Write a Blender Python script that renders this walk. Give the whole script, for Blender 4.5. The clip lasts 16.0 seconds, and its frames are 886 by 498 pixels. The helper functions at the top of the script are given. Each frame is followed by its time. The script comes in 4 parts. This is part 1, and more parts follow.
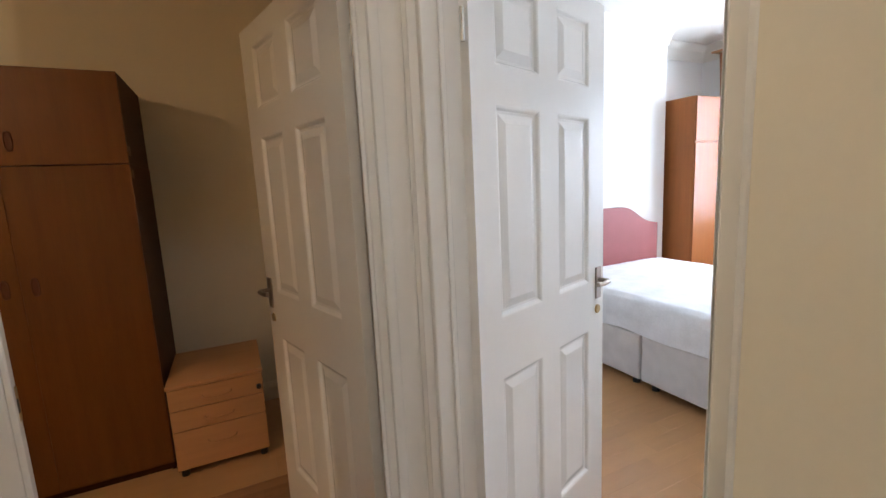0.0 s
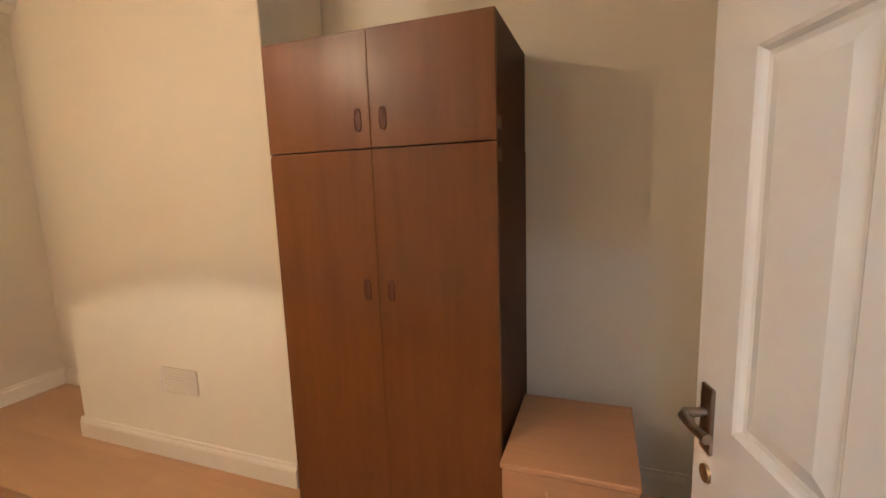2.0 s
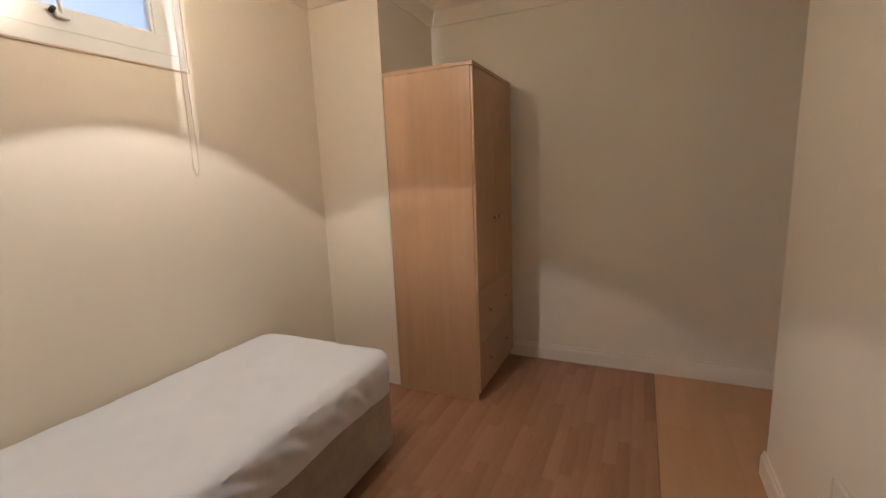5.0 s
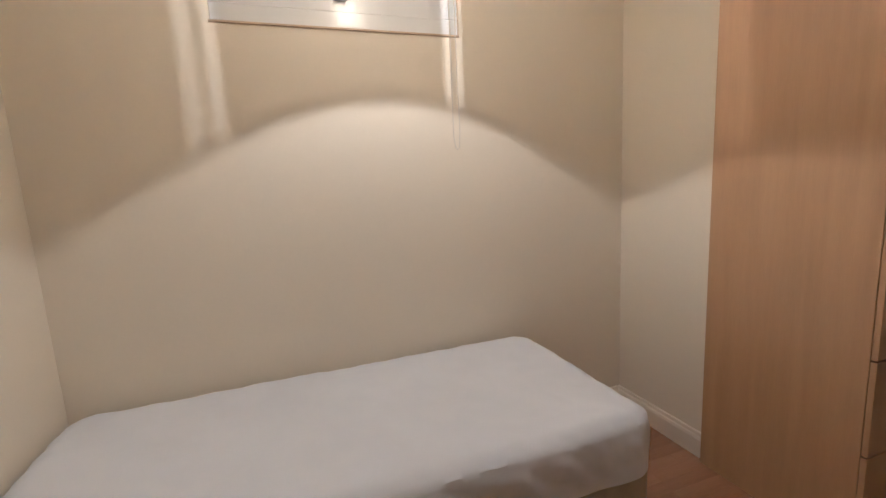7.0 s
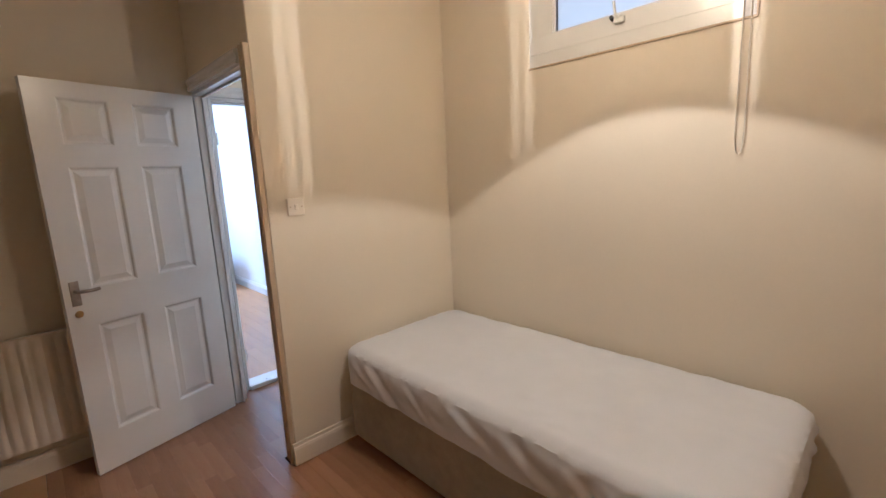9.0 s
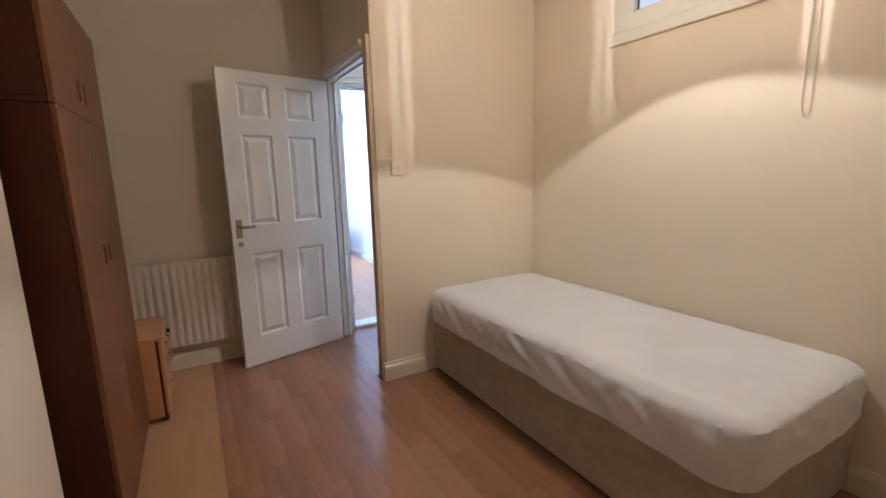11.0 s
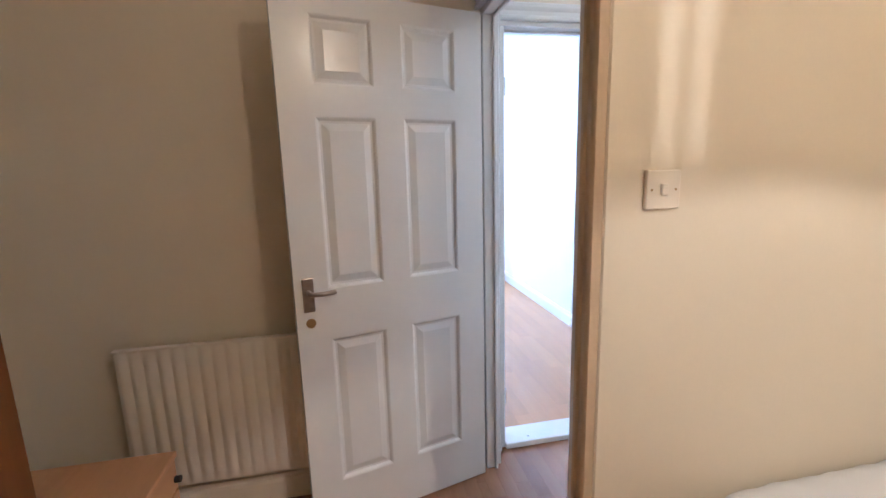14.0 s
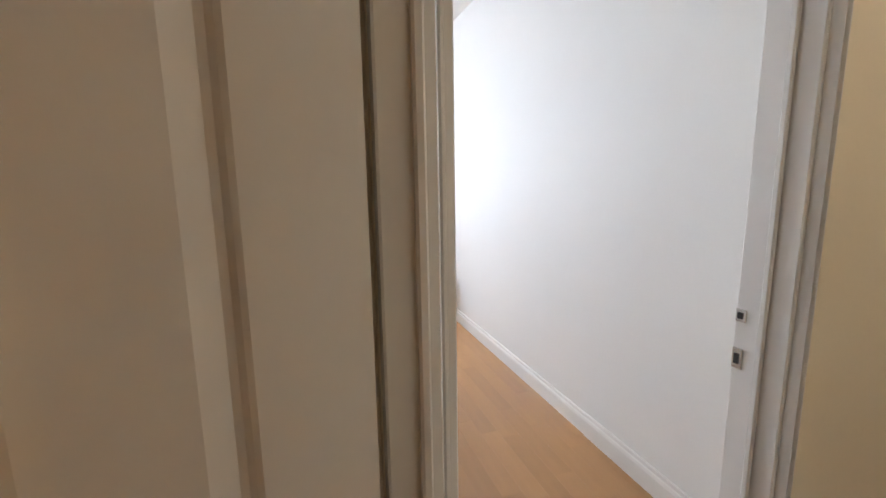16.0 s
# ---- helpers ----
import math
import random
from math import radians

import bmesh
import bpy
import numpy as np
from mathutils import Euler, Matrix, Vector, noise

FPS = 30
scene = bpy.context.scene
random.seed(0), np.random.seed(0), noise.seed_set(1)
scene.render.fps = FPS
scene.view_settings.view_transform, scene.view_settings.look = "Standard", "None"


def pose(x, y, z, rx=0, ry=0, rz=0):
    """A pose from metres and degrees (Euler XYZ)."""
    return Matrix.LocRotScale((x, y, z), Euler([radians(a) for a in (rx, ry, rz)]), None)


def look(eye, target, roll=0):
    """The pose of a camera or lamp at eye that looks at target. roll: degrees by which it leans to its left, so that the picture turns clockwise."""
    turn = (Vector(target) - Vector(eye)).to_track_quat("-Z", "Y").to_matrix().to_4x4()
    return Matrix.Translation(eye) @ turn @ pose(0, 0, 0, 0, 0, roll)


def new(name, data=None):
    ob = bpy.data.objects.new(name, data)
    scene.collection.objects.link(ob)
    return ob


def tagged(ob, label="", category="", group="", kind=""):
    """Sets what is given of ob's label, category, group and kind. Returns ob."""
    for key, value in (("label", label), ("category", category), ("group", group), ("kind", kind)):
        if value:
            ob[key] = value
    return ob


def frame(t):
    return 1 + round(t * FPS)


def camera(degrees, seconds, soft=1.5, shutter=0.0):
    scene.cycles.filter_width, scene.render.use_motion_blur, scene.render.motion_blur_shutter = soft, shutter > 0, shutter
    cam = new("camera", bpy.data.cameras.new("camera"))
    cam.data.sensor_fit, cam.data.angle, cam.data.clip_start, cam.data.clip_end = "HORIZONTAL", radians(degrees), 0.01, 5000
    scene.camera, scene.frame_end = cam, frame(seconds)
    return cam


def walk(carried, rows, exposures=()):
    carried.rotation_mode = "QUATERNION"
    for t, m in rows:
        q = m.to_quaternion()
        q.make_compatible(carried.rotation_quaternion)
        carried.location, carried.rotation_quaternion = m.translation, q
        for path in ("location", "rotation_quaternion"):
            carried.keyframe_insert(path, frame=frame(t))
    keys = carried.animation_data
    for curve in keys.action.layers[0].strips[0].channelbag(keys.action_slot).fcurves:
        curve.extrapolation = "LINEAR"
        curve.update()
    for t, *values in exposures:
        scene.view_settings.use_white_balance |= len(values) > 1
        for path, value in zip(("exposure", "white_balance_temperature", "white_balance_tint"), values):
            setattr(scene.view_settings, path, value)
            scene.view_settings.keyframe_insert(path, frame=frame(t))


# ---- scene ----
cam = camera(90.9, 16.0)
PATH = [
    (0, (-0.577, 1.2, 1.382), (-1.432, -0.582, 1.085), -2.8),
    (0.3, (-0.585, 1.02, 1.365), (-1.239, -0.852, 1.075), -2.6),
    (0.8, (-0.54, 0.75, 1.35), (-0.895, -1.202, 1.078), -2.9),
    (1.0, (-0.543, 0.646, 1.351), (-0.759, -1.325, 1.087), -2.5),
    (1.2, (-0.546, 0.546, 1.353), (-0.635, -1.438, 1.095), -2.5),
    (1.5, (-0.566, 0.377, 1.39), (-0.331, -1.592, 1.12), -2.1),
    (2, (-0.505, 0.155, 1.402), (0.176, -1.703, 1.113), -1.9),
    (2.5, (-0.4, -0.072, 1.405), (0.686, -1.728, 1.126), -1.3),
    (3, (-0.288, -0.269, 1.411), (1.143, -1.632, 1.101), -1.4),
    (3.5, (-0.182, -0.464, 1.416), (1.594, -1.322, 1.087), -1.5),
    (4, (-0.032, -0.639, 1.447), (1.913, -0.949, 1.103), -1.6),
    (4.5, (0.07, -0.757, 1.438), (2.019, -0.454, 1.1), -1.9),
    (5, (0.096, -0.815, 1.45), (1.887, 0.008, 1.11), -2.3),
    (5.2, (0.092, -0.795, 1.46), (1.811, 0.169, 1.122), -2.3),
    (7.3, (1.064, -0.65, 1.347), (1.433, 1.291, 1.034), -2.9),
    (8, (1.589, -0.573, 1.376), (1.084, 1.332, 1.034), -2.6),
    (8.5, (1.898, -0.588, 1.405), (0.74, 1.006, 1.052), -3.0),
    (9, (2.071, -0.806, 1.477), (0.643, 0.55, 1.129), -2.8),
    (9.5, (2.339, -0.912, 1.482), (0.751, 0.257, 1.149), -2.9),
    (9.7, (2.433, -0.971, 1.48), (0.811, 0.153, 1.152), -2.9),
    (11.8, (2.472, -0.914, 1.227), (0.679, -0.083, 0.921), -1.8),
    (12, (2.392, -0.906, 1.239), (0.566, -0.142, 0.954), -2.2),
    (12.5, (2.098, -0.789, 1.335), (0.193, -0.262, 1.031), -2.5),
    (13, (1.752, -0.688, 1.398), (-0.174, -0.252, 1.08), -2.4),
    (13.5, (1.323, -0.576, 1.404), (-0.604, -0.158, 1.07), -1.9),
    (14, (0.866, -0.51, 1.399), (-1.062, -0.121, 1.041), -1.6),
    (14.5, (0.519, -0.460, 1.366), (-1.413, -0.078, 1.004), -1.4),
    (15.2, (-0.022, -0.326, 1.342), (-1.940, 0.132, 1.013), -1.2),
    (15.5, (-0.175, -0.234, 1.338), (-2.095, 0.253, 1.022), -1.3),
    (15.8, (-0.324, -0.131, 1.35), (-2.228, 0.419, 1.027), -1.1),
    (16.0, (-0.430, -0.051, 1.36), (-2.308, 0.559, 1.035), -0.9),
]
walk(cam, [(t, look(eye, target, roll)) for t, eye, target, roll in PATH], [(0, -0.66, 5580, 10), (0.45, -1.0, 6300, 10), (1.0, -0.56, 6300, 10), (1.5, 0.3, 5900, 10), (2.0, 0.62, 4650, 10), (2.6, 1.04, 4050, 10), (3.4, 1.06, 3880, 10), (4, 0.62, 3920, 10), (4.5, 0.15, 4050, 10), (5.2, -0.2, 4100, 10), (7.3, -0.3, 3940, 10), (8.4, -0.32, 4080, 10), (9, -0.2, 4180, 10), (9.6, -0.12, 4180, 10), (12, 0.03, 4070, 10), (12.8, 0.2, 4090, 10), (13.5, 0.36, 4090, 10), (14.2, 0.24, 4150, 10), (15, -0.12, 5250, 10), (15.5, -0.55, 5400, 10), (16, -0.8, 5820, 10)])

LAMP_POWER = 39200.0
DOOR1_TURN, DOOR2_TURN = -75.2, 199.0

# ---- light ----
world = bpy.data.worlds.new("world")
scene.world = world
world.use_nodes = True
_wn = world.node_tree.nodes
_sky = _wn.new("ShaderNodeTexSky")
_sky.sky_type, _sky.sun_disc = "NISHITA", False
_sky.sun_elevation, _sky.sun_rotation = radians(35), radians(200)
world.node_tree.links.new(_sky.outputs[0], _wn["Background"].inputs[0])
_wn["Background"].inputs[1].default_value = 0.1

sun = new("sun", bpy.data.lights.new("sun", "SUN"))
sun.data.energy, sun.data.angle, sun.data.color = 1.0, radians(12), (1, 0.95, 0.88)
sun.matrix_world = look((0, -8, 6), (0, 0, 0))


def window_light(name, where, target, w, h, power, colour):
    ob = new(name, bpy.data.lights.new(name, "AREA"))
    ob.data.shape, ob.data.size, ob.data.size_y = "RECTANGLE", w, h
    ob.data.energy, ob.data.color = power, colour
    ob.matrix_world = look(where, target)
    return ob


window_light("daylight_west", (-5.52, -0.52, 1.58), (-1, -0.52, 1.48), 1.2, 1.44, 120, (0.93, 0.96, 1.0))
window_light("daylight_high_window", (1.15, 1.52, 2.27), (1.15, 0, 2.27), 1.2, 0.7, 0.6, (1.0, 0.9, 0.78))

# ---- materials ----


def material(name, colour, rough=0.6, metal=0.0, vary=0.06, scale=3.0, grain=60.0, bump=0.05, coat=0.0, stretch=(1, 1, 1), spec=0.5, random_tint=0.0, coat_rough=0.15):
    m = bpy.data.materials.new(name)
    m.use_nodes = True
    nt = m.node_tree
    b = nt.nodes["Principled BSDF"]
    b.inputs["Roughness"].default_value, b.inputs["Metallic"].default_value = rough, metal
    b.inputs["Specular IOR Level"].default_value = spec
    b.inputs["Coat Weight"].default_value, b.inputs["Coat Roughness"].default_value = coat, coat_rough
    tc = nt.nodes.new("ShaderNodeTexCoord")
    mp = nt.nodes.new("ShaderNodeMapping")
    mp.inputs["Scale"].default_value = stretch
    nt.links.new(tc.outputs["Object"], mp.inputs[0])
    big, fine = nt.nodes.new("ShaderNodeTexNoise"), nt.nodes.new("ShaderNodeTexNoise")
    big.inputs["Scale"].default_value, big.inputs["Detail"].default_value = scale, 4
    fine.inputs["Scale"].default_value, fine.inputs["Detail"].default_value = grain, 5
    nt.links.new(mp.outputs[0], big.inputs[0])
    nt.links.new(mp.outputs[0], fine.inputs[0])
    add = nt.nodes.new("ShaderNodeMath")
    add.operation = "MULTIPLY_ADD"
    add.inputs[1].default_value = 0.5
    nt.links.new(fine.outputs[0], add.inputs[0])
    nt.links.new(big.outputs[0], add.inputs[2])
    value = add.outputs[0]
    if random_tint:
        info = nt.nodes.new("ShaderNodeObjectInfo")
        more = nt.nodes.new("ShaderNodeMath")
        more.operation = "MULTIPLY_ADD"
        more.inputs[1].default_value = random_tint
        nt.links.new(info.outputs["Random"], more.inputs[0])
        nt.links.new(value, more.inputs[2])
        value = more.outputs[0]
    ramp = nt.nodes.new("ShaderNodeMapRange")
    ramp.inputs["From Min"].default_value, ramp.inputs["From Max"].default_value = 0.35, 1.15 + random_tint
    ramp.inputs["To Min"].default_value, ramp.inputs["To Max"].default_value = 1 - vary, 1 + vary
    nt.links.new(value, ramp.inputs[0])
    mul = nt.nodes.new("ShaderNodeVectorMath")
    mul.operation = "SCALE"
    mul.inputs[0].default_value = colour
    nt.links.new(ramp.outputs[0], mul.inputs["Scale"])
    nt.links.new(mul.outputs[0], b.inputs["Base Color"])
    if bump:
        bp = nt.nodes.new("ShaderNodeBump")
        bp.inputs["Strength"].default_value, bp.inputs["Distance"].default_value = bump, 0.01
        nt.links.new(value, bp.inputs["Height"])
        nt.links.new(bp.outputs[0], b.inputs["Normal"])
    return m


WALL = material("cream_wall_paint", (0.80, 0.722, 0.566), 0.62, vary=0.03, scale=1.4, grain=90, bump=0.06)
WHITE_WALL = material("white_wall_paint", (0.84, 0.83, 0.80), 0.6, vary=0.02, scale=1.4, grain=90, bump=0.06)
CEIL = material("white_ceiling_paint", (0.82, 0.79, 0.72), 0.8, vary=0.02)
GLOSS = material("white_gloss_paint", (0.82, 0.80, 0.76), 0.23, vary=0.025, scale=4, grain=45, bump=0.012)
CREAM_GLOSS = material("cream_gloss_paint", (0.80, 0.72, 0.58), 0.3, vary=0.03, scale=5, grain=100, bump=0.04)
# Tan of the window's edging bead; also paints shade onto one door casing.
BEAD_SHADE_TAN = material("tan_bead_and_casing_shade", (0.56, 0.44, 0.285), 0.45, vary=0.1, scale=6, grain=80, bump=0.05)
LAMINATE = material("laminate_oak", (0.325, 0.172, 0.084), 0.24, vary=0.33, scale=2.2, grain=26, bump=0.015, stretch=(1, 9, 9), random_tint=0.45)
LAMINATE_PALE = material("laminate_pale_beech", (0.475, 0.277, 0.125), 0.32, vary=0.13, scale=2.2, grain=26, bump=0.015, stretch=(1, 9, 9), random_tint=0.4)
LAMINATE_2 = material("laminate_honey", (0.43, 0.23, 0.092), 0.33, vary=0.16, scale=2.2, grain=26, bump=0.015, stretch=(1, 9, 9), random_tint=0.6)
DARK = material("joint_filler", (0.17, 0.08, 0.04), 0.8)
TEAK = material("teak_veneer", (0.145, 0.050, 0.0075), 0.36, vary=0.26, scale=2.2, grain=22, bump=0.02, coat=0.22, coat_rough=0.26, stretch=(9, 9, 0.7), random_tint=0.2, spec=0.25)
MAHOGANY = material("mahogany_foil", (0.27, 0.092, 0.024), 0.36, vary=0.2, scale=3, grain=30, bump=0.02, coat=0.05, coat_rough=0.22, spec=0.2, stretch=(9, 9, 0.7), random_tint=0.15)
# Darker teak of the wardrobe carcass; also fills the drawer chest's shaded gaps.
TEAK_DARK = material("dark_teak_and_gap_shade", (0.066, 0.021, 0.006), 0.5, vary=0.25, scale=3, grain=30, bump=0.015, stretch=(9, 9, 0.7), spec=0.12)
# Darker than the doors: the shade of a deeper recess is in the colour.
PULL = material("shaded_teak_pull", (0.10, 0.032, 0.008), 0.5, vary=0.2, scale=20, grain=60, bump=0.02, spec=0.3)
BEECH = material("beech_foil", (0.455, 0.285, 0.135), 0.33, vary=0.11, scale=3, grain=34, bump=0.012, stretch=(9, 9, 0.6))
PINE = material("pale_pine_foil", (0.50, 0.26, 0.11), 0.36, vary=0.09, scale=4, grain=30, bump=0.012, stretch=(0.8, 9, 9))
SHEET = material("white_cotton_sheet", (0.765, 0.775, 0.81), 0.9, vary=0.04, scale=6, grain=300, bump=0.12, spec=0.2)
DIVAN = material("divan_fabric", (0.42, 0.37, 0.30), 0.9, vary=0.16, scale=16, grain=160, bump=0.2, spec=0.2)
DIVAN_2 = material("divan_damask_fabric", (0.66, 0.63, 0.62), 0.9, vary=0.12, scale=12, grain=160, bump=0.2, spec=0.2)
QUILT = material("quilted_ticking", (0.84, 0.85, 0.88), 0.85, vary=0.13, scale=9, grain=90, bump=0.4, spec=0.2)
NICKEL = material("tarnished_nickel", (0.36, 0.31, 0.27), 0.3, metal=1.0, vary=0.2, scale=30, bump=0)
HINGE = material("browned_steel", (0.16, 0.09, 0.05), 0.5, metal=0.6, vary=0.2, scale=40, bump=0)
VENT = material("aged_cream_plastic", (0.73, 0.645, 0.5), 0.5, vary=0.05, scale=8, bump=0.02)
CHROME = material("chrome", (0.62, 0.60, 0.57), 0.2, metal=1.0, vary=0.05, bump=0)
BRASS = material("dull_brass", (0.45, 0.32, 0.15), 0.35, metal=1.0, vary=0.1, bump=0)
BLACK = material("black_plastic", (0.02, 0.018, 0.016), 0.4, vary=0.05, bump=0)
PLASTIC = material("white_plastic", (0.86, 0.79, 0.66), 0.3, vary=0.02, bump=0)
RADIATOR = material("radiator_enamel", (0.80, 0.74, 0.62), 0.35, vary=0.02, bump=0.02)
UPVC = material("white_upvc", (0.82, 0.82, 0.80), 0.25, vary=0.015, bump=0)
VELVET = material("dusty_pink_upholstery", (0.25, 0.062, 0.056), 0.6, vary=0.12, scale=8, grain=120, bump=0.2)
CURTAIN = material("rust_curtain_fabric", (0.40, 0.145, 0.05), 0.7, vary=0.5, scale=2.2, grain=30, bump=0.1, stretch=(1, 5, 0.2))
CORD = material("white_cord", (0.7, 0.65, 0.55), 0.7, vary=0.02, bump=0)


def frosted_glass():
    m = bpy.data.materials.new("frosted_window_glass")
    m.use_nodes = True
    b = m.node_tree.nodes["Principled BSDF"]
    b.inputs["Transmission Weight"].default_value = 1.0
    b.inputs["Roughness"].default_value, b.inputs["IOR"].default_value = 0.45, 1.25
    b.inputs["Base Color"].default_value = (0.95, 0.97, 1.0, 1)
    return m


def translucent_shade():
    """Thin patterned glass: most light goes straight through, the rest is spread."""
    m = bpy.data.materials.new("patterned_shade_glass")
    m.use_nodes = True
    nt = m.node_tree
    out = nt.nodes["Material Output"]
    d, t, clear = nt.nodes.new("ShaderNodeBsdfDiffuse"), nt.nodes.new("ShaderNodeBsdfTranslucent"), nt.nodes.new("ShaderNodeBsdfTransparent")
    soft, mix = nt.nodes.new("ShaderNodeMixShader"), nt.nodes.new("ShaderNodeMixShader")
    d.inputs[0].default_value, t.inputs[0].default_value = (0.85, 0.82, 0.75, 1), (0.95, 0.9, 0.8, 1)
    clear.inputs[0].default_value = (0.95, 0.9, 0.8, 1)
    soft.inputs[0].default_value, mix.inputs[0].default_value = 0.6, 0.52
    nt.links.new(d.outputs[0], soft.inputs[1])
    nt.links.new(t.outputs[0], soft.inputs[2])
    nt.links.new(soft.outputs[0], mix.inputs[1])
    nt.links.new(clear.outputs[0], mix.inputs[2])
    nt.links.new(mix.outputs[0], out.inputs[0])
    return m


def glowing(name, colour, strength, base=0.8):
    m = bpy.data.materials.new(name)
    m.use_nodes = True
    b = m.node_tree.nodes["Principled BSDF"]
    b.inputs["Base Color"].default_value = (base, base, base, 1)
    b.inputs["Emission Color"].default_value = (*colour, 1)
    b.inputs["Emission Strength"].default_value = strength
    return m


FROST, SHADE = frosted_glass(), translucent_shade()
BULB = glowing("lit_bulb_glass", (1.0, 0.67, 0.36), LAMP_POWER)
GLOBE = glowing("lit_opal_globe", (1.0, 0.83, 0.66), 108.0)
DAY = glowing("overcast_daylight", (0.88, 0.94, 1.0), 5.0)
DULL_DAY = glowing("shaded_daylight", (1.0, 0.80, 0.58), 0.8, 0.05)

# ---- mesh helpers ----


def add_box(bm, x0, x1, y0, y1, z0, z1, bevel=0.0, seg=1):
    made = bmesh.ops.create_cube(bm, size=1)["verts"]
    for v in made:
        v.co = Vector((x0 + (v.co.x + 0.5) * (x1 - x0), y0 + (v.co.y + 0.5) * (y1 - y0), z0 + (v.co.z + 0.5) * (z1 - z0)))
    if bevel:
        edges = list({e for v in made for e in v.link_edges})
        bmesh.ops.bevel(bm, geom=edges, offset=bevel, segments=seg, profile=0.5, affect="EDGES")
    return bm


def box(x0, x1, y0, y1, z0, z1, bevel=0.0, seg=1):
    return add_box(bmesh.new(), x0, x1, y0, y1, z0, z1, bevel, seg)


def add_tube(bm, points, radius, sides=10):
    rings = []
    pts = [Vector(p) for p in points]
    for i, p in enumerate(pts):
        way = (pts[min(i + 1, len(pts) - 1)] - pts[max(i - 1, 0)]).normalized()
        side = way.cross(Vector((0.31, 0.17, 0.93))).normalized()
        up = side.cross(way)
        rings.append([bm.verts.new(p + radius * (math.cos(a) * side + math.sin(a) * up)) for a in [2 * math.pi * k / sides for k in range(sides)]])
    for a, b in zip(rings, rings[1:]):
        for k in range(sides):
            bm.faces.new((a[k], a[(k + 1) % sides], b[(k + 1) % sides], b[k]))
    bm.faces.new(rings[0][::-1])
    bm.faces.new(rings[-1])
    return bm


def tube(points, radius, sides=10):
    return add_tube(bmesh.new(), points, radius, sides)


def extrude_profile(profile, start, along, out, up, length):
    """A moulding: profile points (o, u) in the directions out and up, swept along for a length."""
    bm = bmesh.new()
    start, along, out, up = Vector(start), Vector(along), Vector(out), Vector(up)
    a = [bm.verts.new(start + o * out + u * up) for o, u in profile]
    b = [bm.verts.new(start + o * out + u * up + length * along) for o, u in profile]
    n = len(profile)
    for k in range(n):
        bm.faces.new((a[k], a[(k + 1) % n], b[(k + 1) % n], b[k]))
    bm.faces.new(a[::-1])
    bm.faces.new(b)
    bmesh.ops.recalc_face_normals(bm, faces=bm.faces)
    return bm


def finish(ob_name, bm, mat, smooth=False):
    me = bpy.data.meshes.new(ob_name)
    bmesh.ops.recalc_face_normals(bm, faces=bm.faces)
    bm.to_mesh(me)
    bm.free()
    me.materials.append(mat)
    if smooth:
        me.polygons.foreach_set("use_smooth", [True] * len(me.polygons))
        me.set_sharp_from_angle(angle=radians(40))
    return new(ob_name, me)


def part(name, bm, mat, parent, label="", smooth=False):
    ob = finish(name, bm, mat, smooth)
    ob.parent = parent
    if label:
        tagged(ob, label)
    return ob


def thing(name, x, y, z, label, category, turn=0.0, group=""):
    ob = new(name)
    ob.empty_display_size = 0.1
    ob.matrix_world = pose(x, y, z, 0, 0, turn)
    return tagged(ob, label, category, group)


def structure(name, bm, mat, label, category="wall"):
    return tagged(finish(name, bm, mat), label, category, kind="structure")


# ---- structure ----
H = 2.70
X_E, Y_N, Y_S, Y_B, X_W = 3.335, 1.24, -1.83, -1.38, -0.95
BX0, BX1 = 0.825, 2.355
PX, PY = 2.575, 0.70
D2X0, D2X1 = -1.16, -1.04
R2W, R2N, R2S, R2B = -5.42, 1.32, -2.06, -1.72
WX0, WX1, WZ0, WZ1 = 0.652, 1.648, 1.99, 2.55

# the room with the single bed
bm = bmesh.new()
add_box(bm, -0.1, WX0, Y_N, Y_N + 0.22, 0, H)
add_box(bm, WX1, PX, Y_N, Y_N + 0.22, 0, H)
add_box(bm, WX0, WX1, Y_N, Y_N + 0.22, 0, WZ0)
add_box(bm, WX0, WX1, Y_N, Y_N + 0.22, WZ1, H)
structure("wall_north", bm, WALL, "cream painted plaster wall with a high window opening")
structure("wall_pier", box(PX, X_E + 0.12, PY, Y_N + 0.22, 0, H), WALL, "cream painted boxed-out corner beside the wardrobe")
structure("wall_east", box(X_E, X_E + 0.12, Y_S - 0.12, PY, 0, H), WALL, "cream painted plaster end wall")
structure("wall_south", box(D2X0, X_E, Y_S - 0.12, Y_S, 0, H), WALL, "cream painted plaster wall behind the wardrobe")
structure("chimney_breast", box(BX0, BX1, Y_S, Y_B, 0, H, 0.004), WALL, "cream painted projecting chimney breast")
structure("wall_west", box(D2X0, X_W, Y_S, 0.03, 0, H), WALL, "cream painted wall behind the radiator")
structure("wall_switch", box(-0.1, 0.0, 0.028, Y_N, 0, H, 0.004), WALL, "cream painted partition with a light switch")
bm = bmesh.new()
add_box(bm, D2X0, -0.935, 0.03, 0.085, 0, H)
add_box(bm, -0.935, -0.1, 0.03, 0.085, 2.025, H)
structure("wall_doorway", bm, WALL, "cream painted wall around the bedroom doorway")

# the lobby
bm = bmesh.new()
add_box(bm, D2X0, D2X1, 0.085, 0.137, 0, H)
add_box(bm, D2X0, D2X1, 0.942, 2.4, 0, H)
add_box(bm, D2X0, D2X1, 0.137, 0.942, 2.023, H)
structure("wall_lobby_west", bm, WALL, "pale painted lobby wall with a second doorway")
structure("wall_lobby_north", box(D2X0, 0.0, 2.4, 2.5, 0, H), WALL, "pale painted lobby end wall")
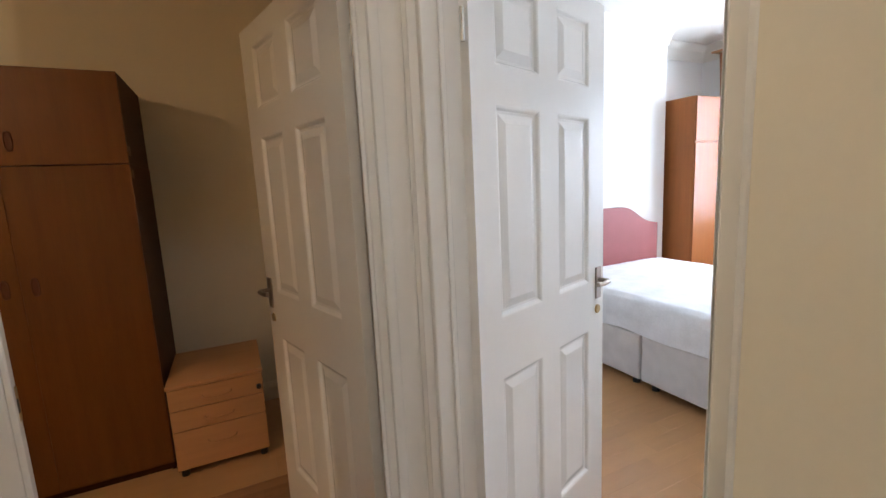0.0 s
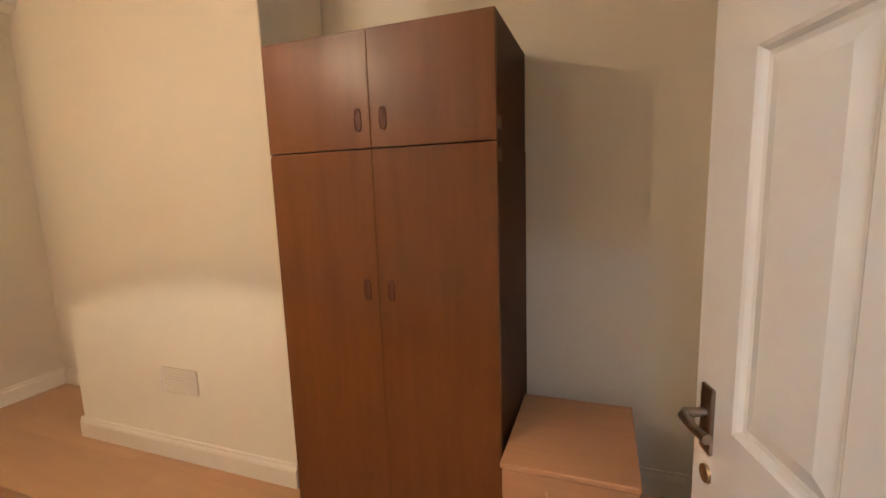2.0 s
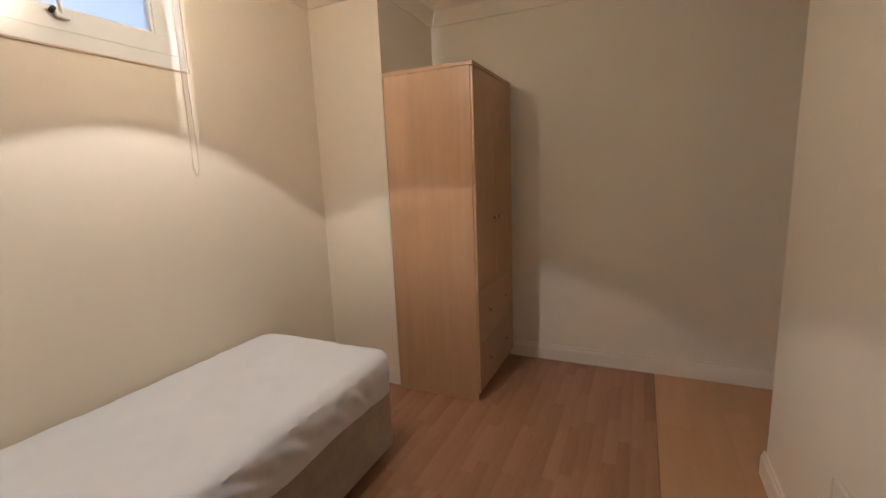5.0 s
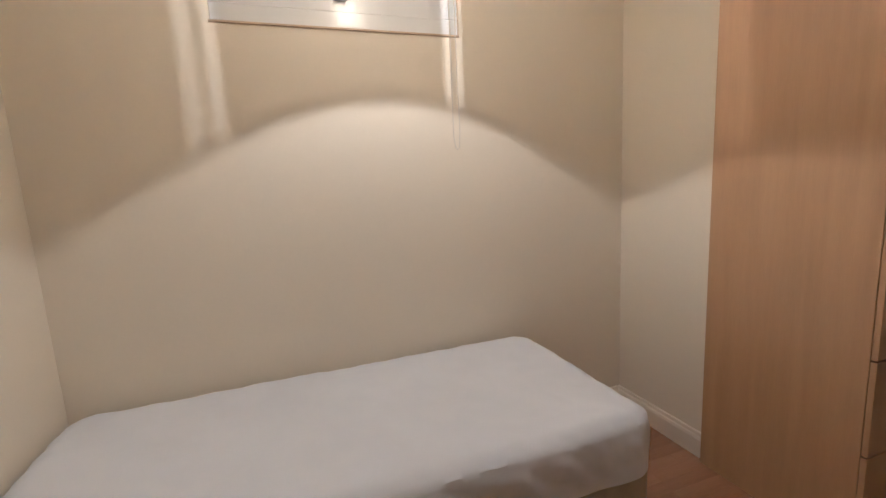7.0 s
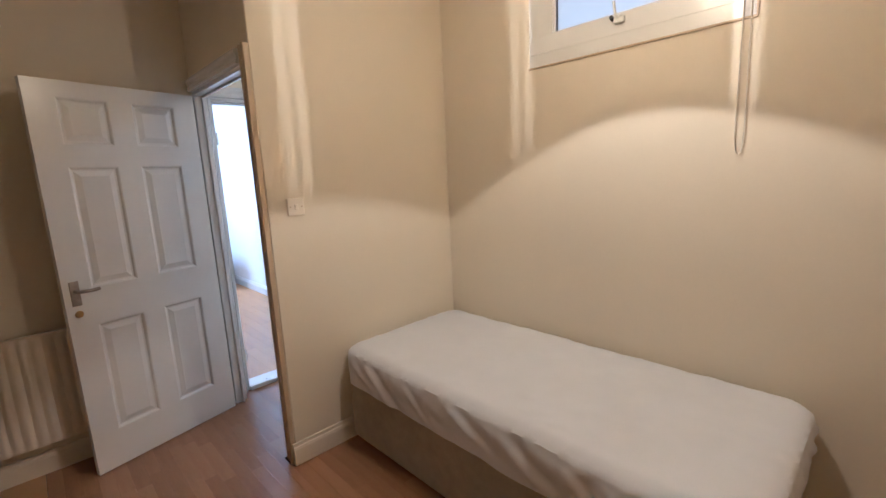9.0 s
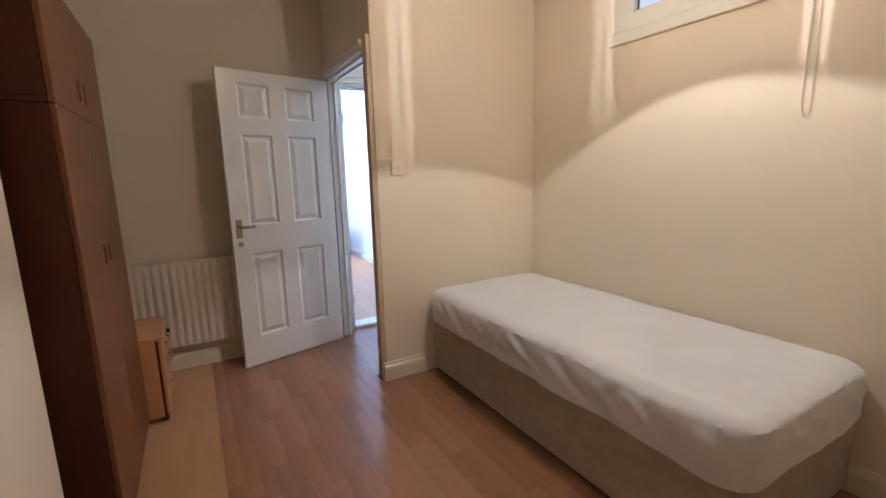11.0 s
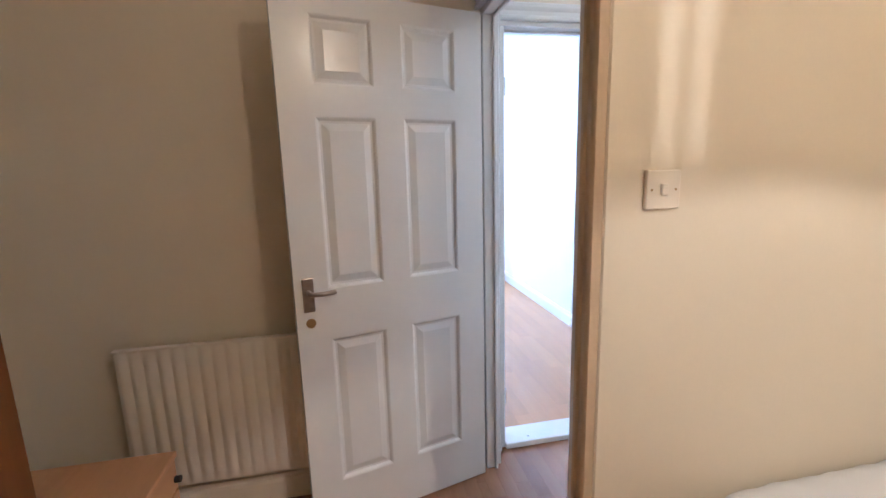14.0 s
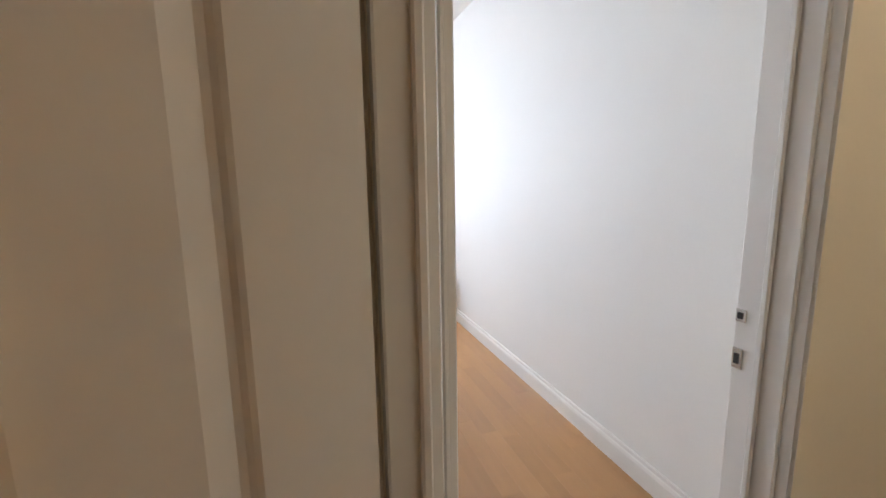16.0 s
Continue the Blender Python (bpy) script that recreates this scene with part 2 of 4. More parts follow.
structure("wall_lobby_east", box(-0.1, 0.0, Y_N + 0.22, 2.4, 0, H), WALL, "pale painted lobby side wall")

# the far bedroom
structure("wall_far_north", box(R2W, D2X0, R2N, R2N + 0.1, 0, H), WHITE_WALL, "bright white painted wall of the far bedroom")
structure("wall_far_south", box(R2W, D2X0, R2S - 0.1, R2S, 0, H), WHITE_WALL, "white painted wall behind the double bed")
structure("chimney_breast_far", box(-4.40, -2.75, R2S, R2B, 0, H, 0.004), WHITE_WALL, "white painted chimney breast behind the double bed")
bm = bmesh.new()
add_box(bm, R2W - 0.12, R2W, R2S - 0.1, -1.12, 0, H)
add_box(bm, R2W - 0.12, R2W, 0.08, R2N + 0.1, 0, H)
add_box(bm, R2W - 0.12, R2W, -1.12, 0.08, 0, 0.84)
add_box(bm, R2W - 0.12, R2W, -1.12, 0.08, 2.32, H)
structure("wall_far_west", bm, WHITE_WALL, "white painted wall with the bedroom window")
structure("wall_far_east", box(D2X0 - 0.02, D2X0, R2S, 0.1, 0, H), WHITE_WALL, "white painted wall of the far bedroom")
structure("ceiling", box(R2W, X_E + 0.12, -2.16, 2.5, H, H + 0.1), CEIL, "white painted plaster ceiling", "ceiling")
structure("ground", box(-9, 7, -6, 7, -0.3, -0.05), DARK, "dark ground under the house", "ground")

# skirting boards
SKIRT = [(0, 0), (0.018, 0), (0.018, 0.085), (0.014, 0.098), (0.010, 0.102), (0.008, 0.118), (0, 0.12)]


def skirting(start, along, out, length, mat=CREAM_GLOSS, k=1.0):
    bm = extrude_profile([(o, u * k) for o, u in SKIRT], start, along, out, (0, 0, 1), length)
    structure("baseboard", bm, mat, "painted moulded skirting board", "baseboard")


skirting((0.0, 0.012, 0), (0, 1, 0), (1, 0, 0), Y_N - 0.030)
skirting((0.0, Y_N, 0), (1, 0, 0), (0, -1, 0), PX - 0.018)
skirting((PX, PY - 0.018, 0), (0, 1, 0), (-1, 0, 0), Y_N - PY + 0.018)
skirting((PX, PY, 0), (1, 0, 0), (0, -1, 0), X_E - PX - 0.018)
skirting((X_E, Y_S, 0), (0, 1, 0), (-1, 0, 0), PY - Y_S)
skirting((BX0, Y_B, 0), (1, 0, 0), (0, 1, 0), BX1 - BX0 + 0.018)
skirting((BX1, Y_S + 0.018, 0), (0, 1, 0), (1, 0, 0), Y_B - Y_S - 0.018)
skirting((BX1, Y_S, 0), (1, 0, 0), (0, 1, 0), X_E - BX1 - 0.018)
skirting((X_W, Y_S, 0), (1, 0, 0), (0, 1, 0), BX0 - X_W)
skirting((X_W, Y_S + 0.018, 0), (0, 1, 0), (1, 0, 0), -Y_S - 0.04)
skirting((R2W, R2N, 0), (1, 0, 0), (0, -1, 0), -2.22 - R2W, GLOSS, 0.93)
skirting((-2.22, R2N - 0.004, 0), (1, 0, 0), (0, -1, 0), D2X0 + 2.22, GLOSS, 0.99)
skirting((-4.40, R2B, 0), (1, 0, 0), (0, 1, 0), 1.65, GLOSS, 0.95)

# coving under the ceiling
COVE = [(0, 0), (0.012, 0), (0.018, 0.012), (0.03, 0.03), (0.06, 0.09), (0.11, 0.125), (0.125, 0.135), (0.125, 0.15), (0, 0.15)]


def coving(start, along, out, length, mat=WALL):
    bm = extrude_profile(COVE, start, along, out, (0, 0, 1), length)
    structure("trim", bm, mat, "painted plaster coving below the ceiling", "coving")


ZC = H - 0.151
coving((X_E, Y_S, ZC), (0, 1, 0), (-1, 0, 0), PY - Y_S)
coving((0.0, Y_N, ZC), (1, 0, 0), (0, -1, 0), PX)
coving((0.0, 0.05, ZC), (0, 1, 0), (1, 0, 0), Y_N - 0.05)
coving((PX, PY, ZC), (0, 1, 0), (-1, 0, 0), Y_N - PY)
coving((PX, PY, ZC), (1, 0, 0), (0, -1, 0), X_E - PX)
coving((BX0, Y_B, ZC), (1, 0, 0), (0, 1, 0), BX1 - BX0)
coving((X_W, Y_S, ZC), (1, 0, 0), (0, 1, 0), BX0 - X_W)
coving((X_W, Y_S, ZC), (0, 1, 0), (1, 0, 0), -Y_S)
coving((-4.40, R2B, ZC), (1, 0, 0), (0, 1, 0), 1.65, CEIL)
coving((R2W, R2S, ZC), (1, 0, 0), (0, 1, 0), -4.40 - R2W, CEIL)
coving((R2W, R2S, ZC), (0, 1, 0), (1, 0, 0), R2N - R2S, CEIL)

# ---- doorways ----
CASE = [(0, 0), (0.020, 0), (0.024, 0.004), (0.024, 0.014), (0.018, 0.019), (0.020, 0.035), (0.025, 0.042), (0.029, 0.050), (0.029, 0.062), (0.024, 0.068), (0, 0.068)]


def door_frame(name, label, plane, side, a0, a1, top, depth0, depth1, mat, casings, reveal=0.028):
    """A lined opening: plane 'y' runs along x, plane 'x' runs along y. casings: the (position, outward sign) of each faced side."""
    root = thing(name, 0, 0, 0, label, "door frame")
    root["kind"] = "structure"

    def b(a, c, d, e, z0, z1):
        return box(a, c, d, e, z0, z1, 0.003) if plane == "y" else box(d, e, a, c, z0, z1, 0.003)

    part("jamb", b(a0 - 0.028, a0, depth0, depth1, 0, top), mat, root)
    part("jamb", b(a1, a1 + reveal, depth0, depth1, 0, top), mat, root)
    part("head", b(a0 - 0.028, a1 + reveal, depth0, depth1, top, top + 0.028), mat, root)
    # door stops
    s0, s1 = side
    part("stop", b(a0, a0 + 0.012, s0, s1, 0, top), mat, root)
    part("stop", b(a1 - 0.012, a1, s0, s1, 0, top), mat, root)
    part("stop", b(a0 + 0.012, a1 - 0.012, s0, s1, top - 0.012, top), mat, root)
    for at, sign, narrow0, narrow1 in casings:
        out = (0, sign, 0) if plane == "y" else (sign, 0, 0)
        along = Vector((1, 0, 0)) if plane == "y" else Vector((0, 1, 0))
        base = Vector((0, at, 0)) if plane == "y" else Vector((at, 0, 0))
        for edge, way, k in ((a0 - 0.022, -1, narrow0), (a1 + reveal - (0.006 if narrow1 > 0.5 else 0.018), 1, narrow1)):
            if k:
                bm = extrude_profile([(o, u * k) for o, u in CASE], base + along * edge, (0, 0, 1), out, along * way, top + 0.022 + 0.068)
                # the casing by the switch is tan instead of white, for the shade on it
                part("casing", bm, BEAD_SHADE_TAN if (plane == "y" and sign < 0 and way > 0) else mat, root, "", True)
        bm = extrude_profile(CASE, base + along * (a0 - 0.022) + Vector((0, 0, top + 0.022)), along, out, (0, 0, 1), a1 - a0 + 0.044)
        part("casing", bm, mat, root)
    return root


D1A, D1B = -0.907, -0.136
frame_1 = door_frame("door_frame_1", "white painted moulded door frame of the small bedroom", "y", (0.07, 0.084), D1A, D1B, 1.995, 0.03, 0.086, GLOSS, [(0.029, -1, 0.0, 1.0), (0.086, 1, 1.5, 0.0)], 0.069)
part("strike_plate", box(D1B - 0.003, D1B + 0.001, 0.036, 0.066, 0.935, 1.01, 0.001), BRASS, frame_1, "worn brass strike plate")
part("latch_hole", box(D1B - 0.0045, D1B - 0.0025, 0.044, 0.058, 0.955, 0.985), BLACK, frame_1)
D2A, D2B = 0.168, 0.914
frame_2 = door_frame("door_frame_2", "white painted moulded door frame of the far bedroom", "x", (-1.10, -1.085), D2A, D2B, 1.995, -1.161, -1.039, GLOSS, [(-1.039, 1, 0.45, 0.14)])
for z, h in ((1.03, 0.03), (0.925, 0.05)):
    part("strike_plate", box(-1.159, -1.134, D2B - 0.004, D2B + 0.001, z - h / 2, z + h / 2, 0.001), CHROME, frame_2, "small steel strike plate")
    part("latch_hole", box(-1.153, -1.141, D2B - 0.006, D2B - 0.003, z - h / 4, z + h / 4), BLACK, frame_2)

PANELS = [(u0, u1, z0, z1) for z0, z1 in ((0.205, 0.79), (0.98, 1.58), (1.685, 1.905)) for u0, u1 in ((0.09, 0.305), (0.413, 0.625))]


def panel_face(bm, u0, u1, z0, z1, side, half):
    """A moulded panel: steps down from the frame, then up to a raised field. side: +1 or -1, the face's way along local y."""
    rings = []
    for inset, depth in ((0, 0), (0.006, 0.003), (0.012, 0.010), (0.020, 0.011), (0.046, 0.003), (0.050, 0.003)):
        y = side * (half - depth)
        rings.append([bm.verts.new((u0 + inset, y, z0 + inset)), bm.verts.new((u1 - inset, y, z0 + inset)), bm.verts.new((u1 - inset, y, z1 - inset)), bm.verts.new((u0 + inset, y, z1 - inset))])
    for a, b in zip(rings, rings[1:]):
        for k in range(4):
            bm.faces.new((a[k], a[(k + 1) % 4], b[(k + 1) % 4], b[k]))
    bm.faces.new(rings[-1])


def lever_handle(parent, u, z, side, half):
    s = side
    y0, y1 = sorted((s * half, s * (half + 0.007)))
    plate = part("handle_plate", box(u - 0.02, u + 0.02, y0, y1, z - 0.062, z + 0.062, 0.003, 2), NICKEL, parent, "tarnished metal handle plate")
    pts = [(u, s * (half + 0.007), z + 0.012), (u, s * (half + 0.042), z + 0.012), (u - 0.012, s * (half + 0.05), z + 0.012), (u - 0.05, s * (half + 0.05), z + 0.010), (u - 0.088, s * (half + 0.046), z + 0.012)]
    part("lever", tube(pts, 0.0085, 12), NICKEL, parent, "tarnished metal lever handle", True)
    bm = bmesh.new()
    a, b = sorted((s * half, s * (half + 0.005)))
    bmesh.ops.create_cone(bm, cap_ends=True, segments=24, radius1=0.018, radius2=0.016, depth=0.006)
    bmesh.ops.transform(bm, matrix=Matrix.Translation((u - 0.002, (a + b) / 2, z - 0.105)) @ pose(0, 0, 0, 90 * -s, 0, 0), verts=bm.verts)
    part("escutcheon", bm, BRASS, parent, "round metal keyhole cover")
    return plate


def door_leaf(name, label, x, y, turn, start=-0.030):
    root = thing(name, x, y, 0.006, label, "door", turn)
    half, w, h = 0.018, 0.742, 1.982
    bm = bmesh.new()
    us = [start, 0.09, 0.305, 0.413, 0.625, w]
    zs = [0, 0.205, 0.79, 0.98, 1.58, 1.685, 1.905, h]
    grid = {}
    for side in (1, -1):
        for i, u in enumerate(us):
            for j, z in enumerate(zs):
                grid[side, i, j] = bm.verts.new((u, side * half, z))
        for i in range(len(us) - 1):
            for j in range(len(zs) - 1):
                if not (i in (1, 3) and j in (1, 3, 5)):
                    bm.faces.new([grid[side, a, b] for a, b in ((i, j), (i + 1, j), (i + 1, j + 1), (i, j + 1))])
    for i in range(len(us) - 1):
        for j in (0, len(zs) - 1):
            bm.faces.new([grid[1, i, j], grid[1, i + 1, j], grid[-1, i + 1, j], grid[-1, i, j]])
    for j in range(len(zs) - 1):
        for i in (0, len(us) - 1):
            bm.faces.new([grid[1, i, j], grid[1, i, j + 1], grid[-1, i, j + 1], grid[-1, i, j]])
    part("leaf_frame", bm, GLOSS, root)
    for u0, u1, z0, z1 in PANELS:
        bm = bmesh.new()
        panel_face(bm, u0, u1, z0, z1, 1, half)
        panel_face(bm, u0, u1, z0, z1, -1, half)
        part("door_panel", bm, GLOSS, root)
    for side in (1, -1):
        lever_handle(root, 0.695, 0.968, side, half)
    for z in (0.22, 1.76):
        part("hinge", tube([(-0.034, -half, z - 0.04), (-0.034, -half, z + 0.04)], 0.006), CHROME, root, "steel butt hinge")
    root["kind"] = "structure"
    return root


door_leaf("door_1", "open white six-panel door with a tarnished lever handle", -0.887, -0.019, DOOR1_TURN)
door_leaf("door_2", "open white six-panel door to the far bedroom", -1.163, 0.176, DOOR2_TURN, -0.012)

sill = thing("threshold_strip", 0, 0, 0, "white painted raised wooden threshold with screws", "threshold")
sill["kind"] = "structure"
part("board", box(-1.165, -1.02, D2A + 0.001, D2B - 0.001, 0.0, 0.03, 0.004), GLOSS, sill)
for y in (0.30, 0.62):
    part("screw", tube([(-1.06, y, 0.029), (-1.06, y, 0.0315)], 0.005, 8), CHROME, sill)

# ---- high window ----
win = thing("window_1", 0, 0, 0, "high white plastic window with frosted glass", "window")
win["kind"] = "structure"
FY = Y_N - 0.004


def ring_frame(x0, x1, z0, z1, wide, y0, y1, bevel):
    bm = bmesh.new()
    for p, q, r, t in ((x0, x1, z0, z0 + wide), (x0, x1, z1 - wide, z1), (x0, x0 + wide, z0 + wide, z1 - wide), (x1 - wide, x1, z0 + wide, z1 - wide)):
        add_box(bm, p, q, y0, y1, r, t, bevel, 2)
    return bm


part("window_frame", ring_frame(WX0, WX1, WZ0, WZ1, 0.062, FY, FY + 0.08, 0.003), UPVC, win)
a, b, c, d = WX0 + 0.06, WX1 - 0.06, WZ0 + 0.06, WZ1 - 0.06
part("sash", ring_frame(a, b, c, d, 0.08, FY - 0.0015, FY + 0.06, 0.001), UPVC, win)
part("glazing_bead", ring_frame(a + 0.078, b - 0.078, c + 0.078, d - 0.078, 0.012, FY + 0.006, FY + 0.03, 0.004), UPVC, win)
pane = part("pane", box(a + 0.075, b - 0.075, FY + 0.03, FY + 0.036, c + 0.075, d - 0.075), FROST, win, "frosted glass pane")
pane.visible_shadow = False
part("gasket", box(a + 0.090, a + 0.094, FY + 0.02, FY + 0.03, c + 0.09, d - 0.09), BLACK, win, "thin black rubber seal")
catch = part("catch", box(1.115, 1.165, FY - 0.024, FY - 0.006, c + 0.038, c + 0.066, 0.006, 2), UPVC, win, "white plastic catch")
part("catch_lever", tube([(1.135, FY - 0.02, c + 0.058), (1.128, FY - 0.032, c + 0.08), (1.122, FY - 0.034, c + 0.128)], 0.0065, 8), UPVC, win)
part("catch_tip", tube([(1.108, FY - 0.008, c + 0.060), (1.108, FY - 0.03, c + 0.068)], 0.009, 8), BLACK, win)
for x0, x1, z0, z1 in ((WX0 - 0.006, WX1 + 0.006, WZ0 - 0.008, WZ0), (WX1, WX1 + 0.006, WZ0, WZ1)):
    part("edge_bead", box(x0, x1, FY - 0.004, FY + 0.012, z0, z1, 0.001), BEAD_SHADE_TAN, win, "thin brown edging bead")
backdrop = structure("backdrop", box(0.02, 3.2, Y_N + 0.9, Y_N + 0.92, 0.9, 4.4), DULL_DAY, "bright overcast daylight outside the window", "sky")

cord = thing("blind_cord", 1.62, Y_N - 0.01, 1.49, "looped thin white pull cord hanging below the window", "cord")
part("cord_loop", tube([(-0.012, 0, 1.05), (-0.012, 0, 0.4), (-0.016, 0, 0.06), (-0.008, 0, 0.01), (0, 0, 0), (0.010, 0, 0.012), (0.016, 0, 0.08), (0.014, 0, 0.4), (0.014, 0, 1.05)], 0.0022, 6), CORD, cord)

# ---- pendant lamp ----
LX, LY, LZ = 1.30, 0.40, 2.335
lamp = thing("pendant_lamp", LX, LY, LZ, "lit pendant lamp with a six-sided slotted shade", "lamp")
part("cable", tube([(0, 0, 0.10), (0, 0, H - LZ - 0.02)], 0.004, 8), CORD, lamp)
bm = bmesh.new()
bmesh.ops.create_cone(bm, cap_ends=True, segments=24, radius1=0.045, radius2=0.035, depth=0.03)
bmesh.ops.translate(bm, vec=(0, 0, H - LZ - 0.016), verts=bm.verts)
part("ceiling_rose", bm, PLASTIC, lamp)
part("lamp_holder", tube([(0, 0, 0.034), (0, 0, 0.10)], 0.018, 14), PLASTIC, lamp)
bm = bmesh.new()
bmesh.ops.create_uvsphere(bm, u_segments=12, v_segments=10, radius=0.005)
bmesh.ops.scale(bm, vec=(1, 1, 1.9), verts=bm.verts)
part("bulb", bm, BULB, lamp, "glowing slim bulb", True)
SLOTS = [69, 129.8, 188.3, 249, 309, 9]
R0, Z0, R1, Z1 = 0.19, -0.141, 0.155, 0.09


def shade_panel(a0, a1, r0, z0, r1, z1):
    bm = bmesh.new()
    n = 10
    cols = []
    for k in range(n + 1):
        a = radians(a0 + (a1 - a0) * k / n)
        cols.append([bm.verts.new((r * math.cos(a), r * math.sin(a), z)) for r, z in ((r0, z0), (r1, z1), (r1 - 0.003, z1), (r0 - 0.003, z0))])
    for p, q in zip(cols, cols[1:]):
        for k in range(4):
            bm.faces.new((p[k], q[k], q[(k + 1) % 4], p[(k + 1) % 4]))
    bm.faces.new(cols[0])
    bm.faces.new(cols[-1][::-1])
    return bm


order = sorted(SLOTS)
for i, s in enumerate(order):
    e = order[(i + 1) % 6] + (360 if i == 5 else 0)
    part("shade_panel", shade_panel(s + 2.35, e - 2.35, R0, Z0, R1, Z1), SHADE, lamp)
    part("shade_rib", shade_panel(s - 1.0, s + 1.0, R0, Z0, R1, Z1), SHADE, lamp)
for r, z in ((R0, Z0), (R1, Z1)):
    ring = [(r * math.cos(t), r * math.sin(t), z) for t in [2 * math.pi * k / 36 for k in range(37)]]
    part("shade_ring", tube(ring, 0.003, 6), CHROME, lamp)

lobby = thing("ceiling_light", -0.52, 1.55, H, "small lit round ceiling light in the lobby", "ceiling light")
bm = bmesh.new()
bmesh.ops.create_cone(bm, cap_ends=True, segments=32, radius1=0.10, radius2=0.12, depth=0.03)
bmesh.ops.translate(bm, vec=(0, 0, -0.016), verts=bm.verts)
part("base", bm, PLASTIC, lobby)
bm = bmesh.new()
bmesh.ops.create_uvsphere(bm, u_segments=24, v_segments=12, radius=0.09)
bmesh.ops.transform(bm, matrix=Matrix.Translation((0, 0, -0.05)) @ Matrix.Diagonal((1, 1, 0.55, 1)), verts=bm.verts)
part("globe", bm, GLOBE, lobby, "glowing opal globe", True)

# ---- single bed ----
BED = (0.02, 1.935, 0.335, 1.215)
bed = thing("single_bed", 0, 0, 0, "single divan bed with a white fitted sheet against the wall", "bed")
part("divan_base", box(BED[0] + 0.02, BED[1] - 0.025, BED[2] + 0.018, BED[3], 0.03, 0.372, 0.018, 3), DIVAN, bed, "beige patterned fabric divan base")
for x in (0.12, 0.9, 1.72):
    for y in (0.42, 1.12):
        part("castor", tube([(x, y, 0.0), (x, y, 0.04)], 0.022, 12), BLACK, bed)


